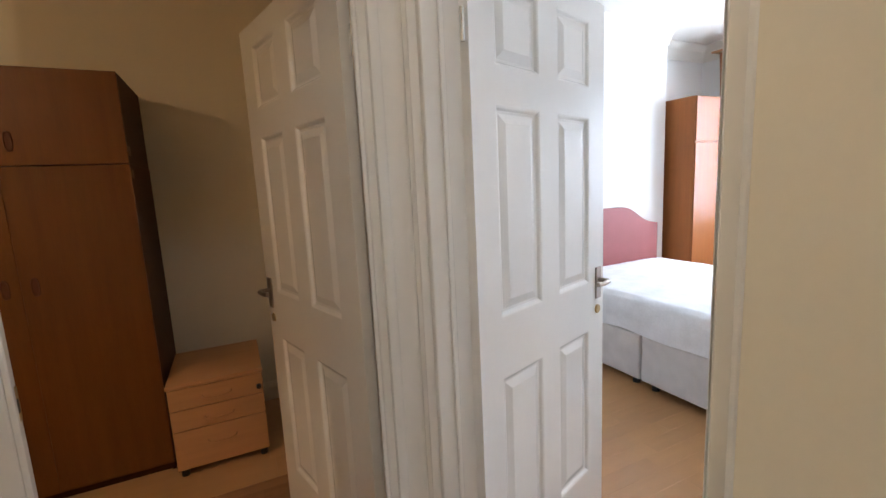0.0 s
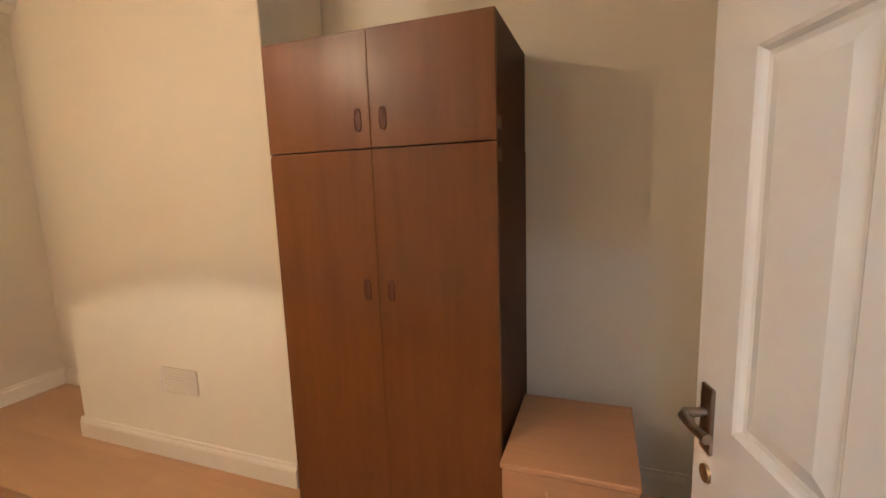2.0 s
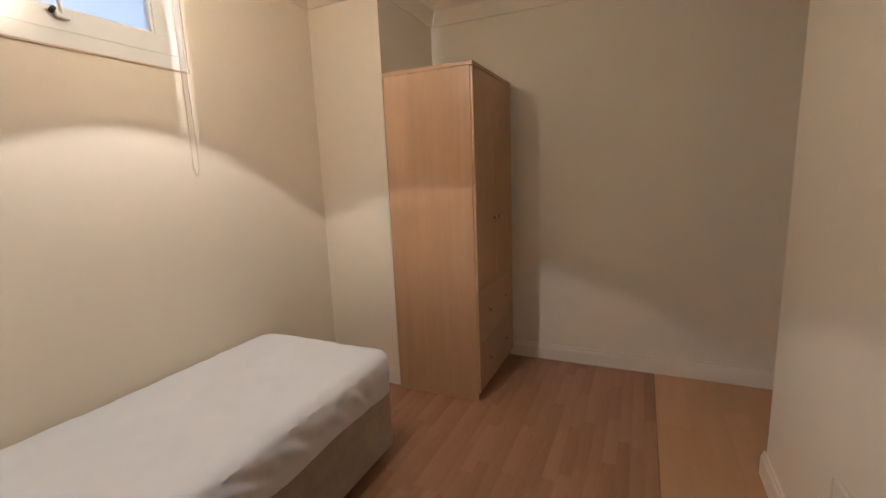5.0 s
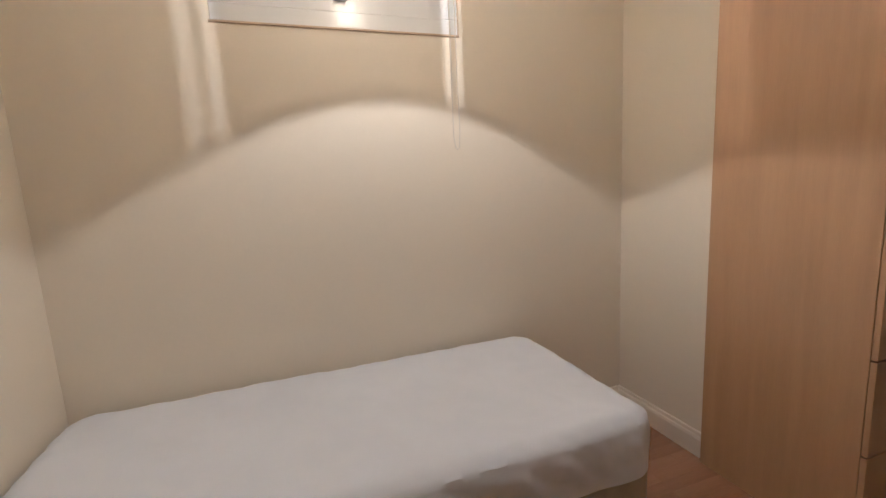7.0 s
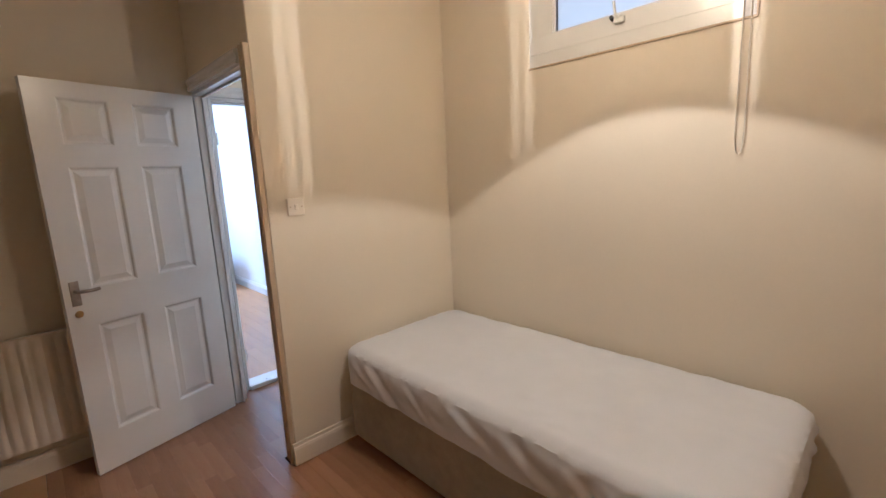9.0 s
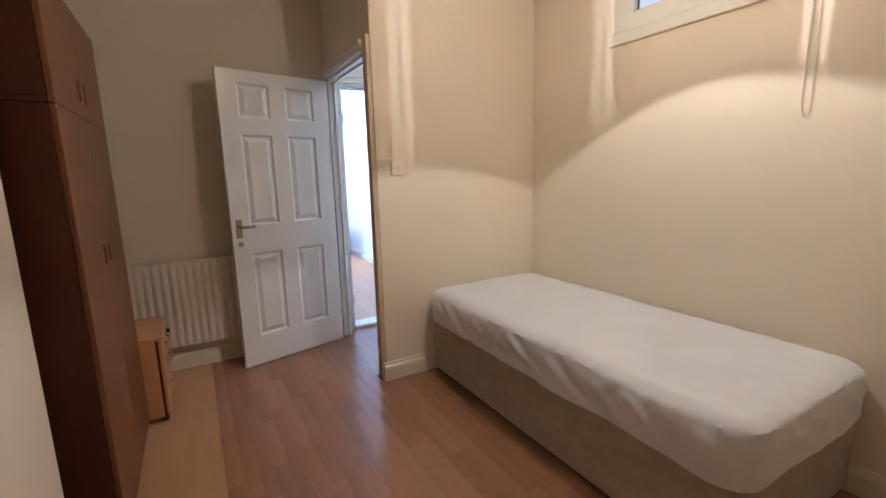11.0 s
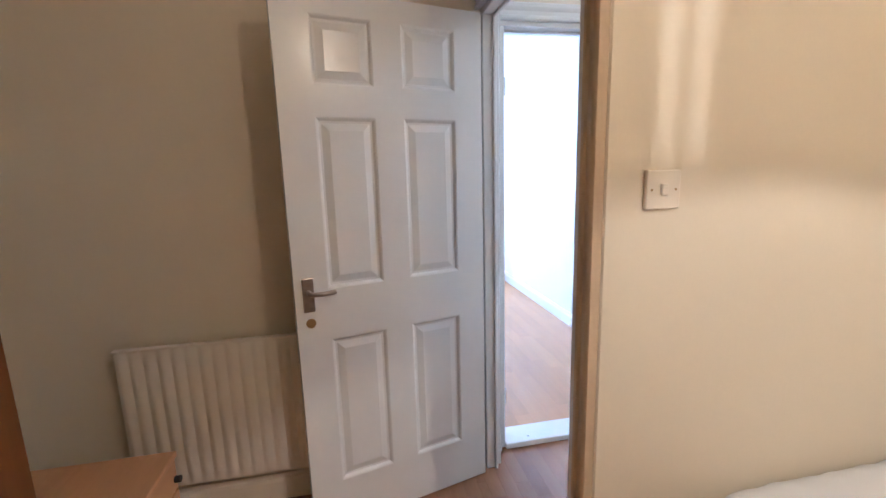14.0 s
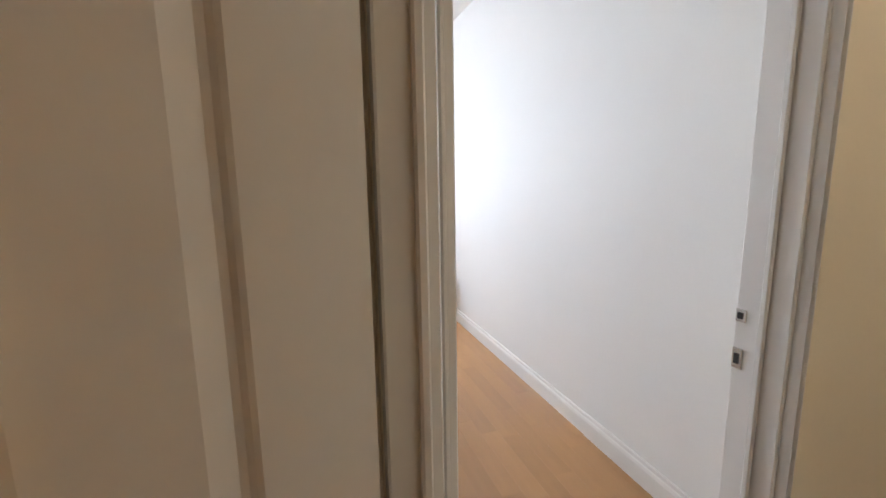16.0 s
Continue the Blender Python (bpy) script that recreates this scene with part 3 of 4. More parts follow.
def mattress(x0, x1, y0, y1, z0, z1, wrinkle, seed):
    """A soft slab: a grid wrapped over the top and down the four sides, with pulled folds in the hanging cloth."""
    bm = bmesh.new()
    nx, ny, nz = 150, 60, 14
    cx, cy, hx, hy = (x0 + x1) / 2, (y0 + y1) / 2, (x1 - x0) / 2, (y1 - y0) / 2
    rad, c = 0.10, 0.035
    us = [-1 + 2 * i / nx for i in range(nx + 1)]
    vs = [-1 + 2 * i / ny for i in range(ny + 1)]

    def rounded(x, y):
        dx, dy = abs(x) - (hx - rad), abs(y) - (hy - rad)
        if dx > 0 and dy > 0:
            d = math.hypot(dx, dy)
            m = max(dx, dy)
            x = math.copysign(hx - rad + dx * m / d, x)
            y = math.copysign(hy - rad + dy * m / d, y)
        return x, y

    rnd = random.Random(int(seed * 10))
    folds, at = [], 0.05
    while at < 4 * (hx + hy):
        folds.append((at, rnd.uniform(0.12, 0.30), rnd.uniform(0.022, 0.045), rnd.uniform(0.35, 0.95), rnd.uniform(0.0, 0.15), rnd.uniform(0.75, 1.1)))
        at += rnd.uniform(0.11, 0.30)

    def fold_shape(d):
        """A pulled crease: a soft ridge, steeper on one side, with a hollow behind it."""
        return math.exp(-d * d) - 0.7 * math.exp(-((d - 1.7) / 0.9) ** 2)

    top = {}
    for i, u in enumerate(us):
        for j, v in enumerate(vs):
            x, y = rounded(u * hx, v * hy)
            edge = min(hx - abs(u * hx), hy - abs(v * hy))
            lower = c * (1 - min(1, edge / 0.06)) ** 2 * 0.8
            z = z1 - lower + 0.006 * noise.noise(Vector((x * 2.5 + seed, y * 2.5, 0))) + 0.0025 * noise.noise(Vector((x * 9, y * 9, seed)))
            warp = noise.noise(Vector((x * 3 + 5, y * 3, seed)))
            crease = 1 - abs(noise.noise(Vector((x * 5 + y * 3 + warp, y * 7 - x * 2, seed + 2))))
            z += 0.08 * wrinkle * crease ** 6
            if edge < 0.09:
                z += 0.2 * wrinkle * noise.noise(Vector((x * 20, y * 20, seed + 7))) * (1 - edge / 0.09)
            top[i, j] = bm.verts.new((cx + x, cy + y, z))
    for i in range(nx):
        for j in range(ny):
            bm.faces.new((top[i, j], top[i + 1, j], top[i + 1, j + 1], top[i, j + 1]))
    rim = [(i, 0) for i in range(nx)] + [(nx, j) for j in range(ny)] + [(i, ny) for i in range(nx, 0, -1)] + [(0, j) for j in range(ny, 0, -1)]
    prev = [top[k] for k in rim]
    around = 0.0
    lengths = []
    for a, b in zip(prev, prev[1:] + prev[:1]):
        lengths.append(around)
        around += (a.co - b.co).length
    for level in range(1, nz + 1):
        f = level / nz
        ring = []
        for k, v0 in enumerate([top[q] for q in rim]):
            s = lengths[k]
            out = Vector((v0.co.x - cx, v0.co.y - cy, 0))
            ox = 1 if abs(out.x) > hx - 0.02 else 0
            oy = 1 if abs(out.y) > hy - 0.02 else 0
            way = Vector((math.copysign(ox, out.x), math.copysign(oy, out.y), 0))
            if way.length == 0:
                way = Vector((out.x / hx, out.y / hy, 0))
            way.normalize()
            ripple = 0.18 * wrinkle * noise.noise(Vector((s * 9 - f * 2.5, f * 1.2, seed))) + 0.25 * wrinkle * noise.noise(Vector((s * 26, f * 2, seed + 9))) * (1 - f)
            pull = sum(h * max(0.0, min(1.0, 6 * (f - f0))) * max(0.0, min(1.0, 5 * (f1 - f))) * fold_shape((s - s0 - lean * f) / w) for s0, lean, w, h, f0, f1 in folds)
            calm = min(1.0, max(hx - abs(out.x), hy - abs(out.y)) / 0.14)
            push = (ripple + 0.5 * wrinkle * pull) * calm * min(1, 6 * f) + 0.008 * math.sin(math.pi * min(1, f * 1.5)) + 0.006 * f
            hem = (z1 - c * 0.8 - z0) * f + 0.02 * f * noise.noise(Vector((s * 3.1, seed, 2)))
            ring.append(bm.verts.new((v0.co.x + way.x * push, v0.co.y + way.y * push, z1 - c * 0.8 - hem)))
        n = len(ring)
        for k in range(n):
            bm.faces.new((prev[k], ring[k], ring[(k + 1) % n], prev[(k + 1) % n]))
        prev = ring
    bm.faces.new(prev)
    return bm


part("mattress", mattress(*BED, 0.365, 0.568, 0.030, 3.0), SHEET, bed, "mattress under a creased white fitted sheet", True)

# ---- brown wardrobe ----


def grip(parent, x, y, z, mat=PULL):
    """An oval recessed finger pull with a raised lip, on a front facing +y. Its dark colour stands for shade in the
    shallow recess.
    """
    bm = bmesh.new()
    n = 28
    rings = []
    for rx, rz, dy in ((0.0155, 0.042, 0.0), (0.0145, 0.041, 0.0025), (0.0125, 0.039, 0.003), (0.0105, 0.036, 0.001), (0.004, 0.025, 0.0005)):
        ring = []
        for k in range(n):
            a = 2 * math.pi * k / n
            cz = math.sin(a)
            ring.append(bm.verts.new((x + rx * math.copysign(abs(math.cos(a)) ** 0.6, math.cos(a)), y + dy, z + rz * math.copysign(abs(cz) ** 0.8, cz))))
        rings.append(ring)
    for a, b in zip(rings, rings[1:]):
        for k in range(n):
            bm.faces.new((a[k], a[(k + 1) % n], b[(k + 1) % n], b[k]))
    bm.faces.new(rings[-1])
    return part("finger_pull", bm, mat, parent, "oval recessed wooden finger pull", True)


WR = (-0.185, 0.723, -1.815, -1.258)
ward = thing("brown_wardrobe", 0, 0, 0, "tall teak-veneered wardrobe with top cupboard doors", "wardrobe")
x0, x1, y0, y1 = WR
xa, xb = x0 + 0.016, x1 - 0.016
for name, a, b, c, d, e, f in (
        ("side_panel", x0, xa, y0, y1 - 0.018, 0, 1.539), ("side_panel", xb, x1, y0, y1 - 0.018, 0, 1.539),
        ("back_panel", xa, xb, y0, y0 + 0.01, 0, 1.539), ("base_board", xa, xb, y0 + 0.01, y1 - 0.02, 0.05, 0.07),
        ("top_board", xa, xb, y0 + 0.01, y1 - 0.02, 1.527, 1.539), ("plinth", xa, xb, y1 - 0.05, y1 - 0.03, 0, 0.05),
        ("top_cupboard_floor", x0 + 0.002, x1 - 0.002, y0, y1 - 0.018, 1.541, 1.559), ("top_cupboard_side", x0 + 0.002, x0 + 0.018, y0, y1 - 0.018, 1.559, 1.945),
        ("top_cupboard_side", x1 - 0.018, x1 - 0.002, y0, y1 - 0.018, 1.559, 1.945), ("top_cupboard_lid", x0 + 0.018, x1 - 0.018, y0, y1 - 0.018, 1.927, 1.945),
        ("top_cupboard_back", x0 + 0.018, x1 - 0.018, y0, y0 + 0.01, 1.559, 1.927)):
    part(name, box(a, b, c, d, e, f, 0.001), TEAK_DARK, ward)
xm = 0.272
for a, b in ((x0 + 0.001, xm - 0.0001), (xm + 0.0001, x1 - 0.001)):
    lower = part("door", box(a, b, y1 - 0.017, y1, 0.045, 1.5385, 0.0025, 2), TEAK, ward, "teak veneer door")
    upper = part("top_door", box(a, b, y1 - 0.017, y1, 1.5415, 1.945, 0.0025, 2), TEAK, ward, "teak veneer door")
    s = (xm + 0.05) if a > 0.2 else (xm - 0.05)
    grip(lower, s, y1, 1.02)
    grip(upper, s, y1, 1.642)
part("chipped_corner", box(x1 - 0.008, x1 - 0.0015, y1 - 0.001, y1 + 0.0006, 1.527, 1.5375, 0.0003), CORD, ward, "pale chipped veneer corner")
for z in (1.495, 1.60):
    part("door_hinge", box(x0 - 0.004, x0 + 0.001, y1 - 0.05, y1 - 0.005, z - 0.02, z + 0.02, 0.001), HINGE, ward)

# ---- bedside drawers ----
dr = thing("bedside_drawers", 0, 0, 0, "small pale pine-effect bedside chest with three drawers", "drawers")
dx0, dx1, dy0, dy1 = -0.632, -0.205, -1.66, -1.16
for name, a, b, c, d, e, f in (
        ("side_panel", dx0, dx0 + 0.016, dy0, dy1 - 0.03, 0.03, 0.462), ("side_panel", dx1 - 0.016, dx1, dy0, dy1 - 0.03, 0.03, 0.462),
        ("back_panel", dx0 + 0.016, dx1 - 0.016, dy0, dy0 + 0.012, 0.03, 0.462), ("base_board", dx0 + 0.016, dx1 - 0.016, dy0 + 0.012, dy1 - 0.02, 0.03, 0.046)):
    part(name, box(a, b, c, d, e, f, 0.001), PINE, dr)
# dark strips stand for the shade in the gap behind the drawer fronts
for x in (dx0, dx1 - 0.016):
    part("gap_shade", box(x + 0.001, x + 0.015, dy1 - 0.03, dy1 - 0.0165, 0.03, 0.461), TEAK_DARK, dr, "dark red-brown strip standing for the shaded gap")
part("top", box(dx0 - 0.004, dx1 + 0.004, dy0 - 0.004, dy1 + 0.008, 0.462, 0.483, 0.006, 3), PINE, dr)
for z0, z1 in ((0.352, 0.458), (0.244, 0.348), (0.04, 0.24)):
    front = part("drawer_front", box(dx0 + 0.002, dx1 - 0.002, dy1 - 0.016, dy1, z0, z1, 0.003, 2), PINE, dr)
    xm2, zm = (dx0 + dx1) / 2, (z0 + z1) / 2 + (0.03 if z1 - z0 > 0.15 else 0)
    pts = [(xm2 + 0.065, dy1, zm), (xm2 + 0.06, dy1 + 0.018, zm - 0.006), (xm2 + 0.03, dy1 + 0.024, zm - 0.012), (xm2 - 0.03, dy1 + 0.024, zm - 0.012), (xm2 - 0.06, dy1 + 0.018, zm - 0.006), (xm2 - 0.065, dy1, zm)]
    part("bow_handle", tube(pts, 0.0045, 8), PINE, front, "slim bow handle", True)
part("lock_knob", tube([(dx0 + 0.022, dy1 - 0.002, 0.392), (dx0 + 0.022, dy1 + 0.019, 0.392)], 0.0115, 14), BLACK, dr, "small black lock knob")
for x in (dx0 + 0.03, dx1 - 0.03):
    for y in (dy0 + 0.04, dy1 - 0.03):
        part("castor", tube([(x, y, 0.0), (x, y, 0.032)], 0.018, 12), BLACK, dr)

# ---- pale wardrobe ----
lw = thing("pale_wardrobe", 0, 0, 0, "tall narrow beech-effect wardrobe in the corner", "wardrobe")
lx0, lx1, ly0, ly1 = 2.535, 3.31, 0.078, 0.672
la, lb = lx0 + 0.018, lx1 - 0.018
for name, a, b, c, d, e, f in (
        ("side_panel", lx0, la, ly0 + 0.02, ly1, 0, 2.05), ("side_panel", lb, lx1, ly0 + 0.02, ly1, 0, 2.05),
        ("back_panel", la, lb, ly1 - 0.01, ly1, 0, 2.05), ("base_board", la, lb, ly0 + 0.02, ly1 - 0.01, 0.05, 0.07), ("plinth", la, lb, ly0 + 0.04, ly0 + 0.056, 0, 0.05)):
    part(name, box(a, b, c, d, e, f, 0.001), BEECH, lw)
part("top", box(lx0 - 0.002, lx1 + 0.002, ly0, ly1, 2.051, 2.074, 0.003, 2), BEECH, lw)
lxm = (lx0 + lx1) / 2
for a, b in ((lx0 + 0.002, lxm - 0.0015), (lxm + 0.0015, lx1 - 0.002)):
    d = part("door", box(a, b, ly0 + 0.001, ly0 + 0.019, 0.722, 2.045, 0.002, 2), BEECH, lw)
    k = lxm - 0.05 if a < lxm - 0.1 else lxm + 0.05
    part("knob", tube([(k, ly0 + 0.001, 1.15), (k, ly0 - 0.018, 1.15)], 0.011, 14), CHROME, d, "small metal knob")
for z0, z1 in ((0.39, 0.716), (0.06, 0.384)):
    d = part("drawer_front", box(lx0 + 0.002, lx1 - 0.002, ly0 + 0.001, ly0 + 0.019, z0, z1, 0.002, 2), BEECH, lw)
    for k in (lxm - 0.18, lxm + 0.18):
        part("knob", tube([(k, ly0 + 0.001, (z0 + z1) / 2), (k, ly0 - 0.018, (z0 + z1) / 2)], 0.011, 14), CHROME, d, "small metal knob")

# ---- radiator ----
rad = thing("radiator", 0, 0, 0, "cream enamelled ribbed panel radiator on the wall", "radiator")
ry0, ry1, rz0, rz1, rx = -1.416, -0.46, 0.185, 0.765, -0.855


def ribbed_panel(y0, y1, z0, z1, x, ribs):
    bm = bmesh.new()
    n = ribs * 8
    rows = []
    for zf, inset in ((z0, 0.016), (z0 + 0.012, 0.010), (z0 + 0.035, 0.004), (z0 + 0.06, 0.0), (z1 - 0.06, 0.0), (z1 - 0.035, 0.004), (z1 - 0.012, 0.010), (z1, 0.016)):
        row = []
        flat = inset / 0.016
        for k in range(n + 1):
            p = (k % 8) / 8
            wave = 0.5 - 0.5 * math.cos(2 * math.pi * p)
            wave = wave ** 0.7
            row.append(bm.verts.new((x - 0.013 * (1 - wave) * (1 - flat) - 0.012 * flat, y0 + (y1 - y0) * k / n, zf)))
        rows.append(row)
    for a, b in zip(rows, rows[1:]):
        for k in range(n):
            bm.faces.new((a[k], a[k + 1], b[k + 1], b[k]))
    back = [bm.verts.new((x - 0.035, y, z)) for y, z in ((y0, z0), (y1, z0), (y1, z1), (y0, z1))]
    bm.faces.new(back)
    bm.faces.new([*rows[0], back[1], back[0]])
    bm.faces.new([*rows[-1], back[2], back[3]])
    bm.faces.new([*[r[0] for r in rows], back[3], back[0]])
    bm.faces.new([*[r[-1] for r in rows], back[2], back[1]])
    return bm


part("panel", ribbed_panel(ry0, ry1, rz0, rz1, rx, 20), RADIATOR, rad, "", True)
part("top_rail", box(rx - 0.03, rx - 0.004, ry0 - 0.003, ry1 + 0.003, rz1 - 0.002, rz1 + 0.008, 0.004, 2), RADIATOR, rad)
for y in (ry0 + 0.15, ry1 - 0.15):
    part("bracket", box(X_W, rx - 0.03, y - 0.02, y + 0.02, 0.25, 0.6), RADIATOR, rad)
part("valve_pipe", tube([(rx - 0.02, ry0 - 0.02, 0.0), (rx - 0.02, ry0 - 0.02, 0.2), (rx - 0.02, ry0 + 0.01, 0.2)], 0.008, 10), CHROME, rad)

# ---- switch and socket ----
sw = thing("light_switch", 0.0, 0.165, 1.342, "white plastic single light switch", "switch")
part("plate", box(0.0, 0.011, -0.043, 0.043, -0.043, 0.043, 0.003, 2), PLASTIC, sw)
part("rocker", box(0.010, 0.017, -0.008, 0.008, -0.013, 0.013, 0.002), PLASTIC, sw)
for y in (-0.03, 0.03):
    part("screw", tube([(0.010, y, 0), (0.0118, y, 0)], 0.003, 8), BRASS, sw)
vent = thing("air_vent", 1.522, Y_B, 0.448, "aged cream plastic air vent plate on the chimney breast", "vent")
part("backing", box(-0.117, 0.117, 0.0, 0.006, -0.063, 0.063), VENT, vent)
bm = bmesh.new()
add_box(bm, -0.122, 0.122, 0.0, 0.014, 0.056, 0.068, 0.003)
add_box(bm, -0.122, 0.122, 0.0, 0.014, -0.068, -0.056, 0.003)
add_box(bm, -0.122, -0.110, 0.0, 0.014, -0.056, 0.056, 0.003)
add_box(bm, 0.110, 0.122, 0.0, 0.014, -0.056, 0.056, 0.003)
part("frame", bm, VENT, vent)
for k in range(7):
    z = -0.048 + 0.016 * k
    part("slat", extrude_profile([(0.006, z - 0.005), (0.011, z - 0.006), (0.0095, z + 0.004), (0.006, z + 0.006)], (-0.11, 0, 0), (1, 0, 0), (0, 1, 0), (0, 0, 1), 0.22), VENT, vent)

# ---- far bedroom ----
db = thing("double_bed", 0, 0, 0, "double divan bed with a bare quilted mattress", "bed")
bx0, bx1, by0, by1 = -4.20, -2.85, -1.62, 0.28
part("divan_base", box(bx0, bx1, by0, -0.68, 0.05, 0.36, 0.015, 2), DIVAN_2, db, "pale damask divan half")
part("divan_base", box(bx0, bx1, -0.672, by1, 0.05, 0.36, 0.015, 2), DIVAN_2, db, "pale damask divan half")
part("mattress", mattress(bx0, bx1, by0, by1, 0.36, 0.60, 0.006, 8.0), QUILT, db, "white quilted mattress", True)
for x in (bx0 + 0.1, bx1 - 0.06):
    for y in (by0 + 0.1, -0.75, -0.6, by1 - 0.1):
        part("castor", tube([(x, y, 0.0), (x, y, 0.06)], 0.024, 12), BLACK, db)
bm = bmesh.new()
n = 40
front, back = [], []
for k in range(n + 1):
    f = k / n
    x = bx0 + (bx1 - bx0) * f
    e = min(f, 1 - f) * 2
    z = 0.92 + 0.02 * min(1, e * 6) + 0.15 * (0.5 - 0.5 * math.cos(math.pi * min(1, max(0, (e - 0.12) / 0.55))))
    front.append((bm.verts.new((x, by0 - 0.004, 0.3)), bm.verts.new((x, by0 - 0.004, z))))
    back.append((bm.verts.new((x, by0 - 0.07, 0.3)), bm.verts.new((x, by0 - 0.07, z))))
for k in range(n):
    for s in (front, back):
        bm.faces.new((s[k][0], s[k + 1][0], s[k + 1][1], s[k][1]))
    bm.faces.new((front[k][1], front[k + 1][1], back[k + 1][1], back[k][1]))
    bm.faces.new((front[k][0], front[k + 1][0], back[k + 1][0], back[k][0]))
bm.faces.new((front[0][0], front[0][1], back[0][1], back[0][0]))
bm.faces.new((front[n][0], front[n][1], back[n][1], back[n][0]))
part("headboard", bm, VELVET, db, "dusty pink padded headboard with a shaped top")

tub = thing("tub_chair", -4.72, 1.0, 0, "white covered tub chair on short dark feet", "chair", 200)
bm = bmesh.new()
rows = []
for a in range(-110, 111, 10):
    t = radians(a)
    hgt = 0.52 + 0.16 * (0.5 + 0.5 * math.cos(t * 1.3))
    d = Vector((math.sin(t), math.cos(t), 0))
    rows.append([bm.verts.new(d * q + Vector((0, 0, z))) for q, z in ((0.30, 0.08), (0.32, hgt - 0.03), (0.30, hgt), (0.25, hgt), (0.23, hgt - 0.03), (0.22, 0.08))])
for a, b in zip(rows, rows[1:]):
    for k in range(6):
        bm.faces.new((a[k], b[k], b[(k + 1) % 6], a[(k + 1) % 6]))
bm.faces.new(rows[0])
bm.faces.new(rows[-1][::-1])
part("backrest", bm, QUILT, tub, "", True)
bm = bmesh.new()
bmesh.ops.create_cone(bm, cap_ends=True, segments=28, radius1=0.21, radius2=0.20, depth=0.30)
bmesh.ops.translate(bm, vec=(0, -0.02, 0.24), verts=bm.verts)
part("seat", bm, QUILT, tub)
for x, y in ((-0.15, -0.14), (0.15, -0.14), (-0.16, 0.18), (0.16, 0.18)):
    part("foot", tube([(x, y, 0), (x, y, 0.09)], 0.028, 10), BLACK, tub)

w2 = thing("far_wardrobe", 0, 0, 0, "tall mahogany-effect wardrobe beside the curtain", "wardrobe")
qx0, qx1, qy0, qy1 = -5.02, -4.46, -2.03, -1.45
part("carcass", box(qx0, qx1, qy0, qy1 - 0.018, 0, 2.06, 0.003), MAHOGANY, w2)
part("door", box(qx0 + 0.002, qx1 - 0.002, qy1 - 0.017, qy1, 0.05, 1.64, 0.003), MAHOGANY, w2)
part("top_door", box(qx0 + 0.002, qx1 - 0.002, qy1 - 0.017, qy1, 1.655, 2.055, 0.003), MAHOGANY, w2)
for z in (1.2, 1.76):
    part("knob", tube([(qx0 + 0.12, qy1, z), (qx0 + 0.12, qy1 + 0.02, z)], 0.014, 12), CHROME, w2)


def curtain(name, y0, y1, z0, z1, x, folds, label):
    root = thing(name, x, 0, 0, label, "curtain")
    bm = bmesh.new()
    n, m = folds * 10, 14
    grid = []
    for j in range(m + 1):
        f = j / m
        row = []
        for k in range(n + 1):
            a = 2 * math.pi * folds * k / n
            depth = (0.03 + 0.035 * f) * math.sin(a + 0.6 * math.sin(3 * f)) + 0.018 * math.sin(2.3 * a + 1.5 * f)
            mid = 0.45 * y0 + 0.55 * y1
            y = mid + (y0 + (y1 - y0) * k / n - mid) * (1 - 0.34 * f ** 0.8)
            sag = 0.03 * (1 - f) * (0.5 - 0.5 * math.cos(a * 0.5))
            row.append(bm.verts.new((depth, y + 0.02 * math.sin(1.7 * a), z1 + (z0 - z1) * f - sag)))
        grid.append(row)
    for a, b in zip(grid, grid[1:]):
        for k in range(n):
            bm.faces.new((a[k], a[k + 1], b[k + 1], b[k]))
    ob = part("drape", bm, CURTAIN, root, "", True)
    solid = ob.modifiers.new("thickness", "SOLIDIFY")
    solid.thickness = 0.003
    return root


curtain("curtain", -1.80, -1.10, 0.12, 2.57, R2W + 0.12, 5, "floor-length striped rust-brown curtain at the window")
rail = thing("curtain_rail", 0, 0, 0, "thin wooden curtain rail above the window", "curtain rail")
part("pole", tube([(R2W + 0.12, -1.88, 2.60), (R2W + 0.12, 0.75, 2.60)], 0.012, 10), PINE, rail)
for y in (-1.84, 0.65):
    part("bracket", box(R2W, R2W + 0.13, y - 0.01, y + 0.01, 2.585, 2.605), BRASS, rail)
w = thing("window_2", 0, 0, 0, "large bright bedroom window with a white frame", "window")
w["kind"] = "structure"
bm = bmesh.new()
for y0, y1, z0, z1 in ((-1.12, 0.08, 0.84, 0.90), (-1.12, 0.08, 2.26, 2.32), (-1.12, -1.06, 0.90, 2.26), (0.02, 0.08, 0.90, 2.26), (-0.55, -0.49, 0.90, 2.26)):
    add_box(bm, R2W - 0.09, R2W - 0.03, y0, y1, z0, z1, 0.004)
part("window_frame", bm, UPVC, w)
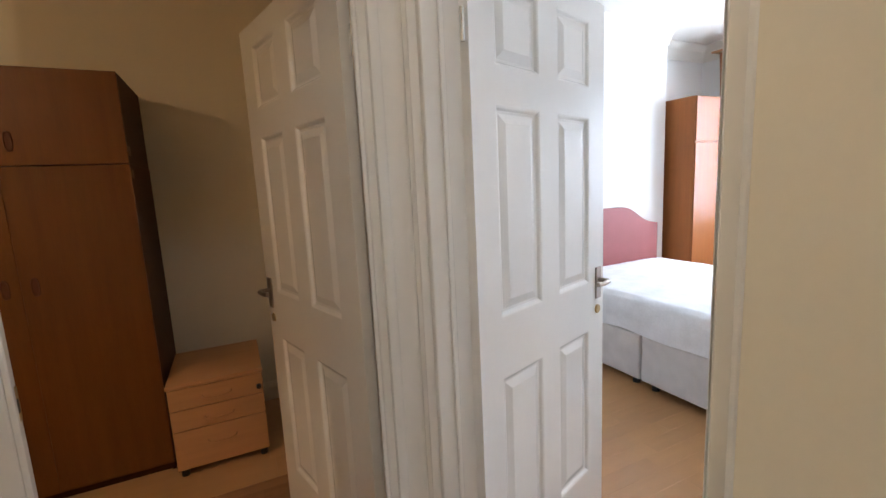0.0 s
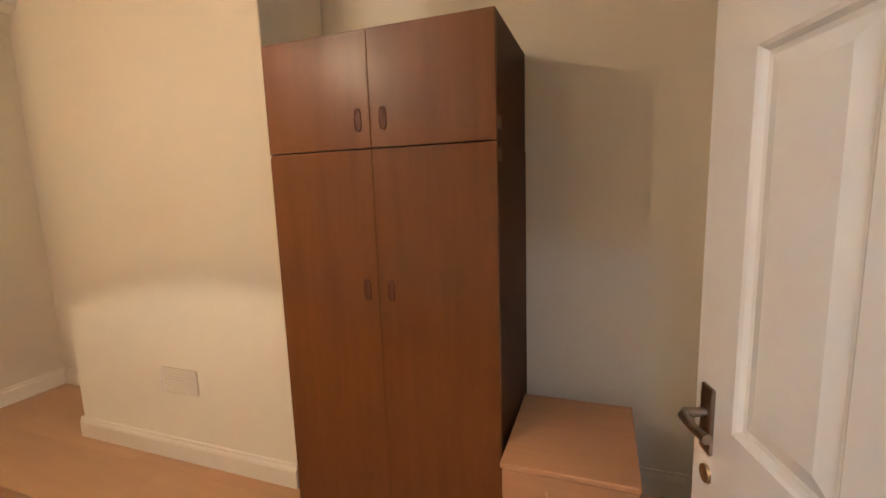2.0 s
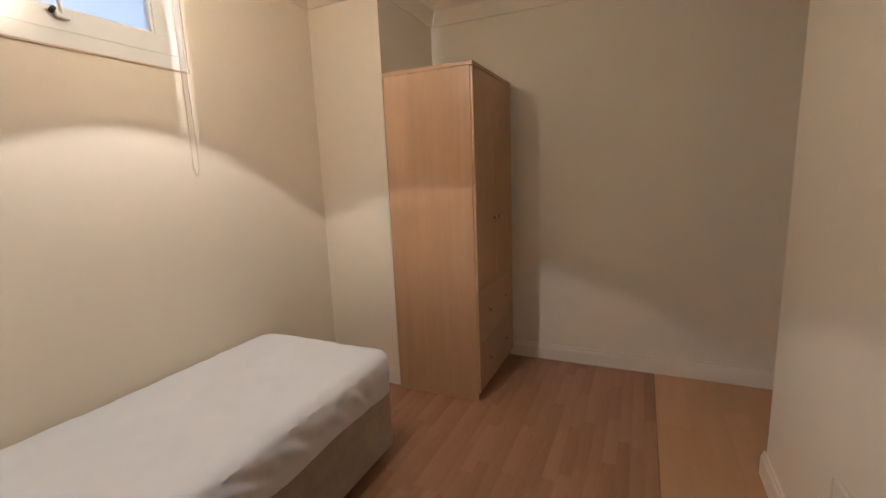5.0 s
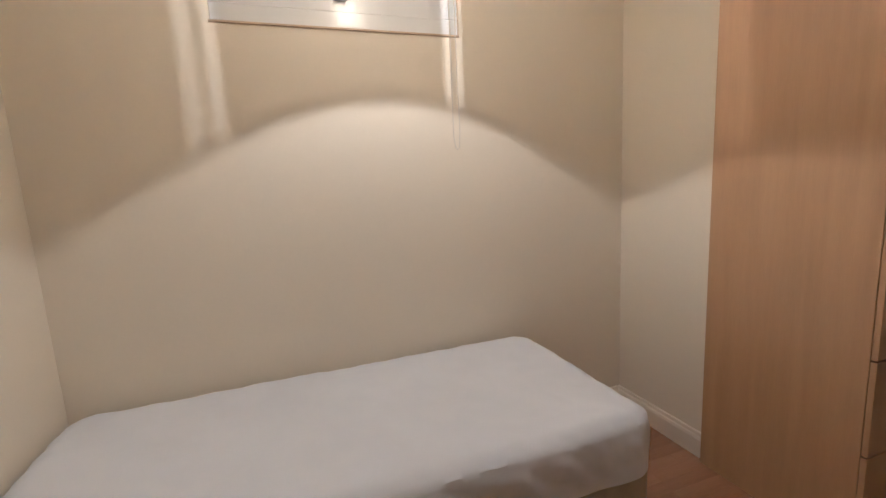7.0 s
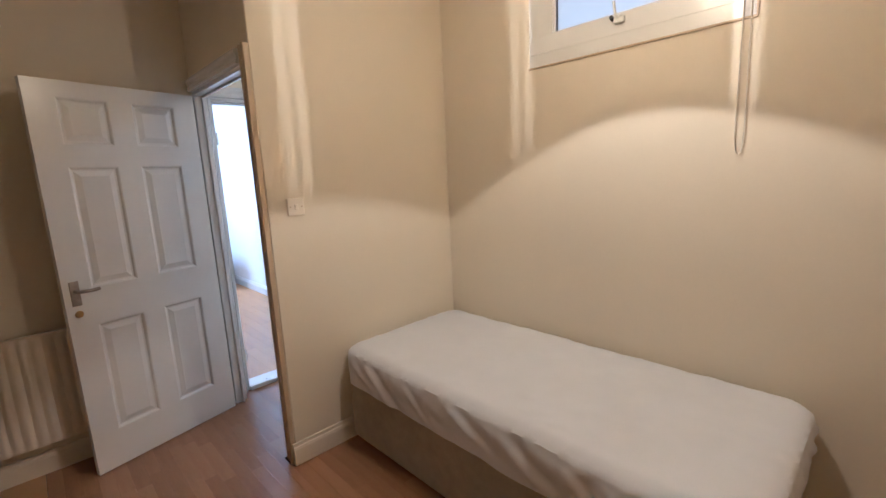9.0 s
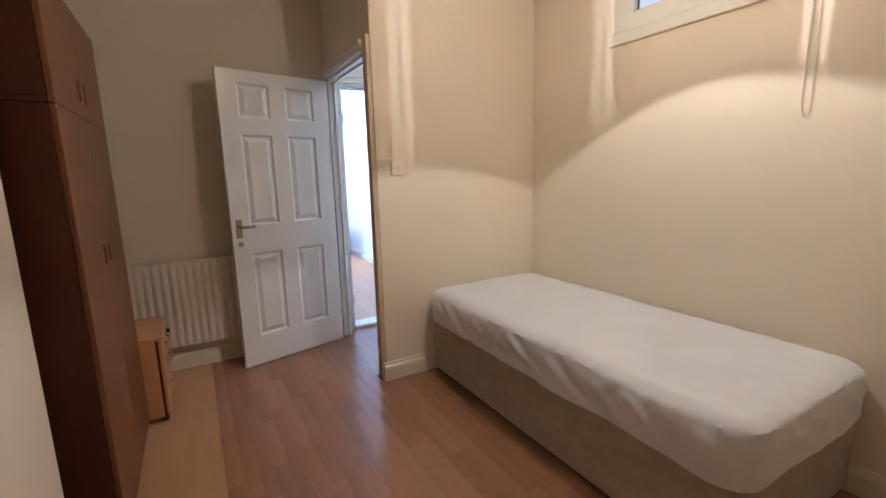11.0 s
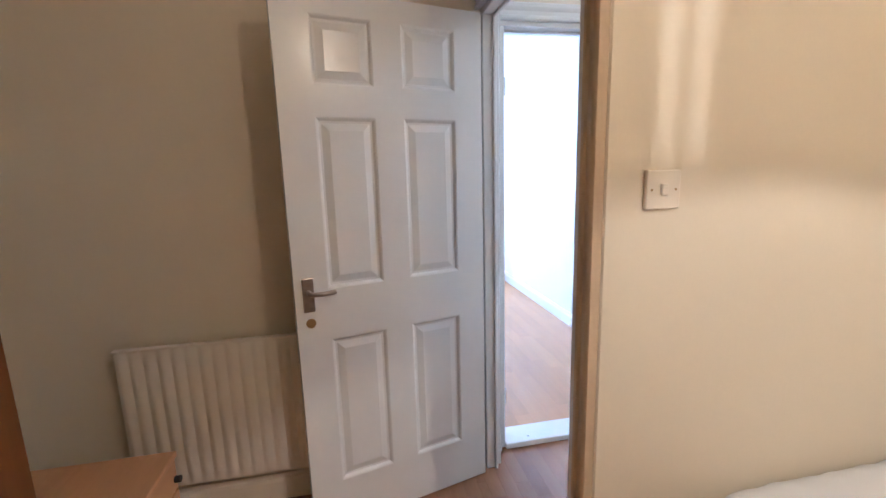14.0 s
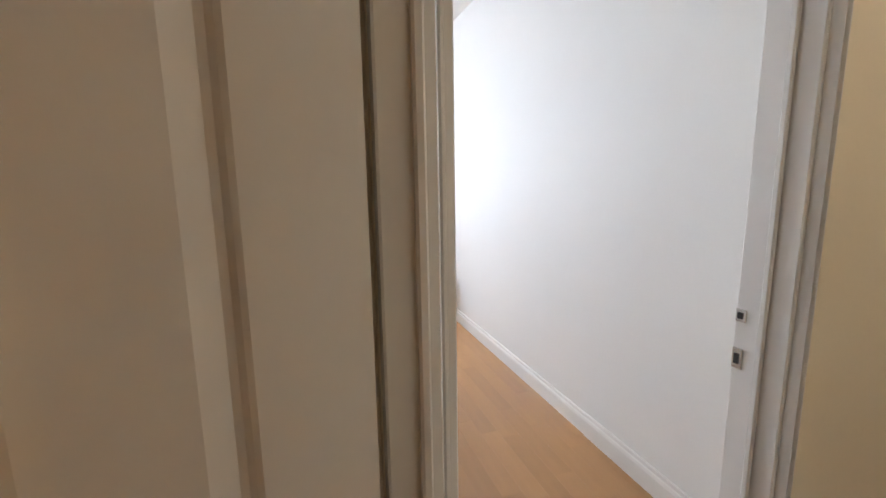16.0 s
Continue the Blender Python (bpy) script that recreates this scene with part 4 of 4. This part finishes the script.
for y0, y1 in ((-1.06, -0.55), (-0.49, 0.02)):
    p = part("pane", box(R2W - 0.065, R2W - 0.059, y0, y1, 0.90, 2.26), FROST, w)
    p.visible_shadow = False
part("window_sill", box(R2W - 0.03, R2W + 0.08, -1.16, 0.12, 0.81, 0.84, 0.006), GLOSS, w)
structure("backdrop_west", box(R2W - 1.2, R2W - 1.18, -2.2, 1.8, 0.2, 3.2), DAY, "bright overcast daylight outside the far window", "sky")

# ---- floors: boards last ----


def boarded(name, label, x0, x1, y0, y1, width, length, mat, seed, z=0.0):
    root = structure(name, box(x0, x1, y0, y1, z - 0.04, z - 0.009), DARK, label, "floor")
    rnd = random.Random(seed)
    meshes = {}
    y, row = y0, 0
    while y < y1 - 0.005:
        w = min(width, y1 - y)
        x = x0 - rnd.random() * length
        while x < x1:
            a, b = max(x, x0), min(x + length, x1)
            if b - a > 0.02:
                key = (round(b - a, 3), round(w, 3))
                if key not in meshes:
                    bm = box(0, b - a - 0.0003, 0, w - 0.0002, -0.008, 0.0, 0.0003)
                    me = bpy.data.meshes.new("plank")
                    bm.to_mesh(me)
                    bm.free()
                    me.materials.append(mat)
                    meshes[key] = me
                ob = new("plank", meshes[key])
                ob.parent = root
                ob.location = (a, y, z)
            x += length
        y += width
        row += 1
    return root


boarded("floor_1", "reddish-brown oak laminate floor boards", D2X0 + 0.1, X_E, -0.935, 0.0, 0.064, 0.42, LAMINATE, 1)
boarded("floor_2", "reddish-brown oak laminate floor boards under the bed", 0.0, X_E, 0.0, Y_N, 0.064, 0.42, LAMINATE, 2)
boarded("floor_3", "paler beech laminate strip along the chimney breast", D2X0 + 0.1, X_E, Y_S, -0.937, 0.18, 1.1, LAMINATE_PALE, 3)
boarded("floor_4", "reddish-brown laminate boards of the lobby", D2X1, -0.1, 0.0, 2.4, 0.064, 0.42, LAMINATE, 4)
boarded("floor_5", "honey-coloured laminate boards of the far bedroom", R2W, D2X1 - 0.01, R2S, R2N, 0.095, 0.6, LAMINATE_2, 5)
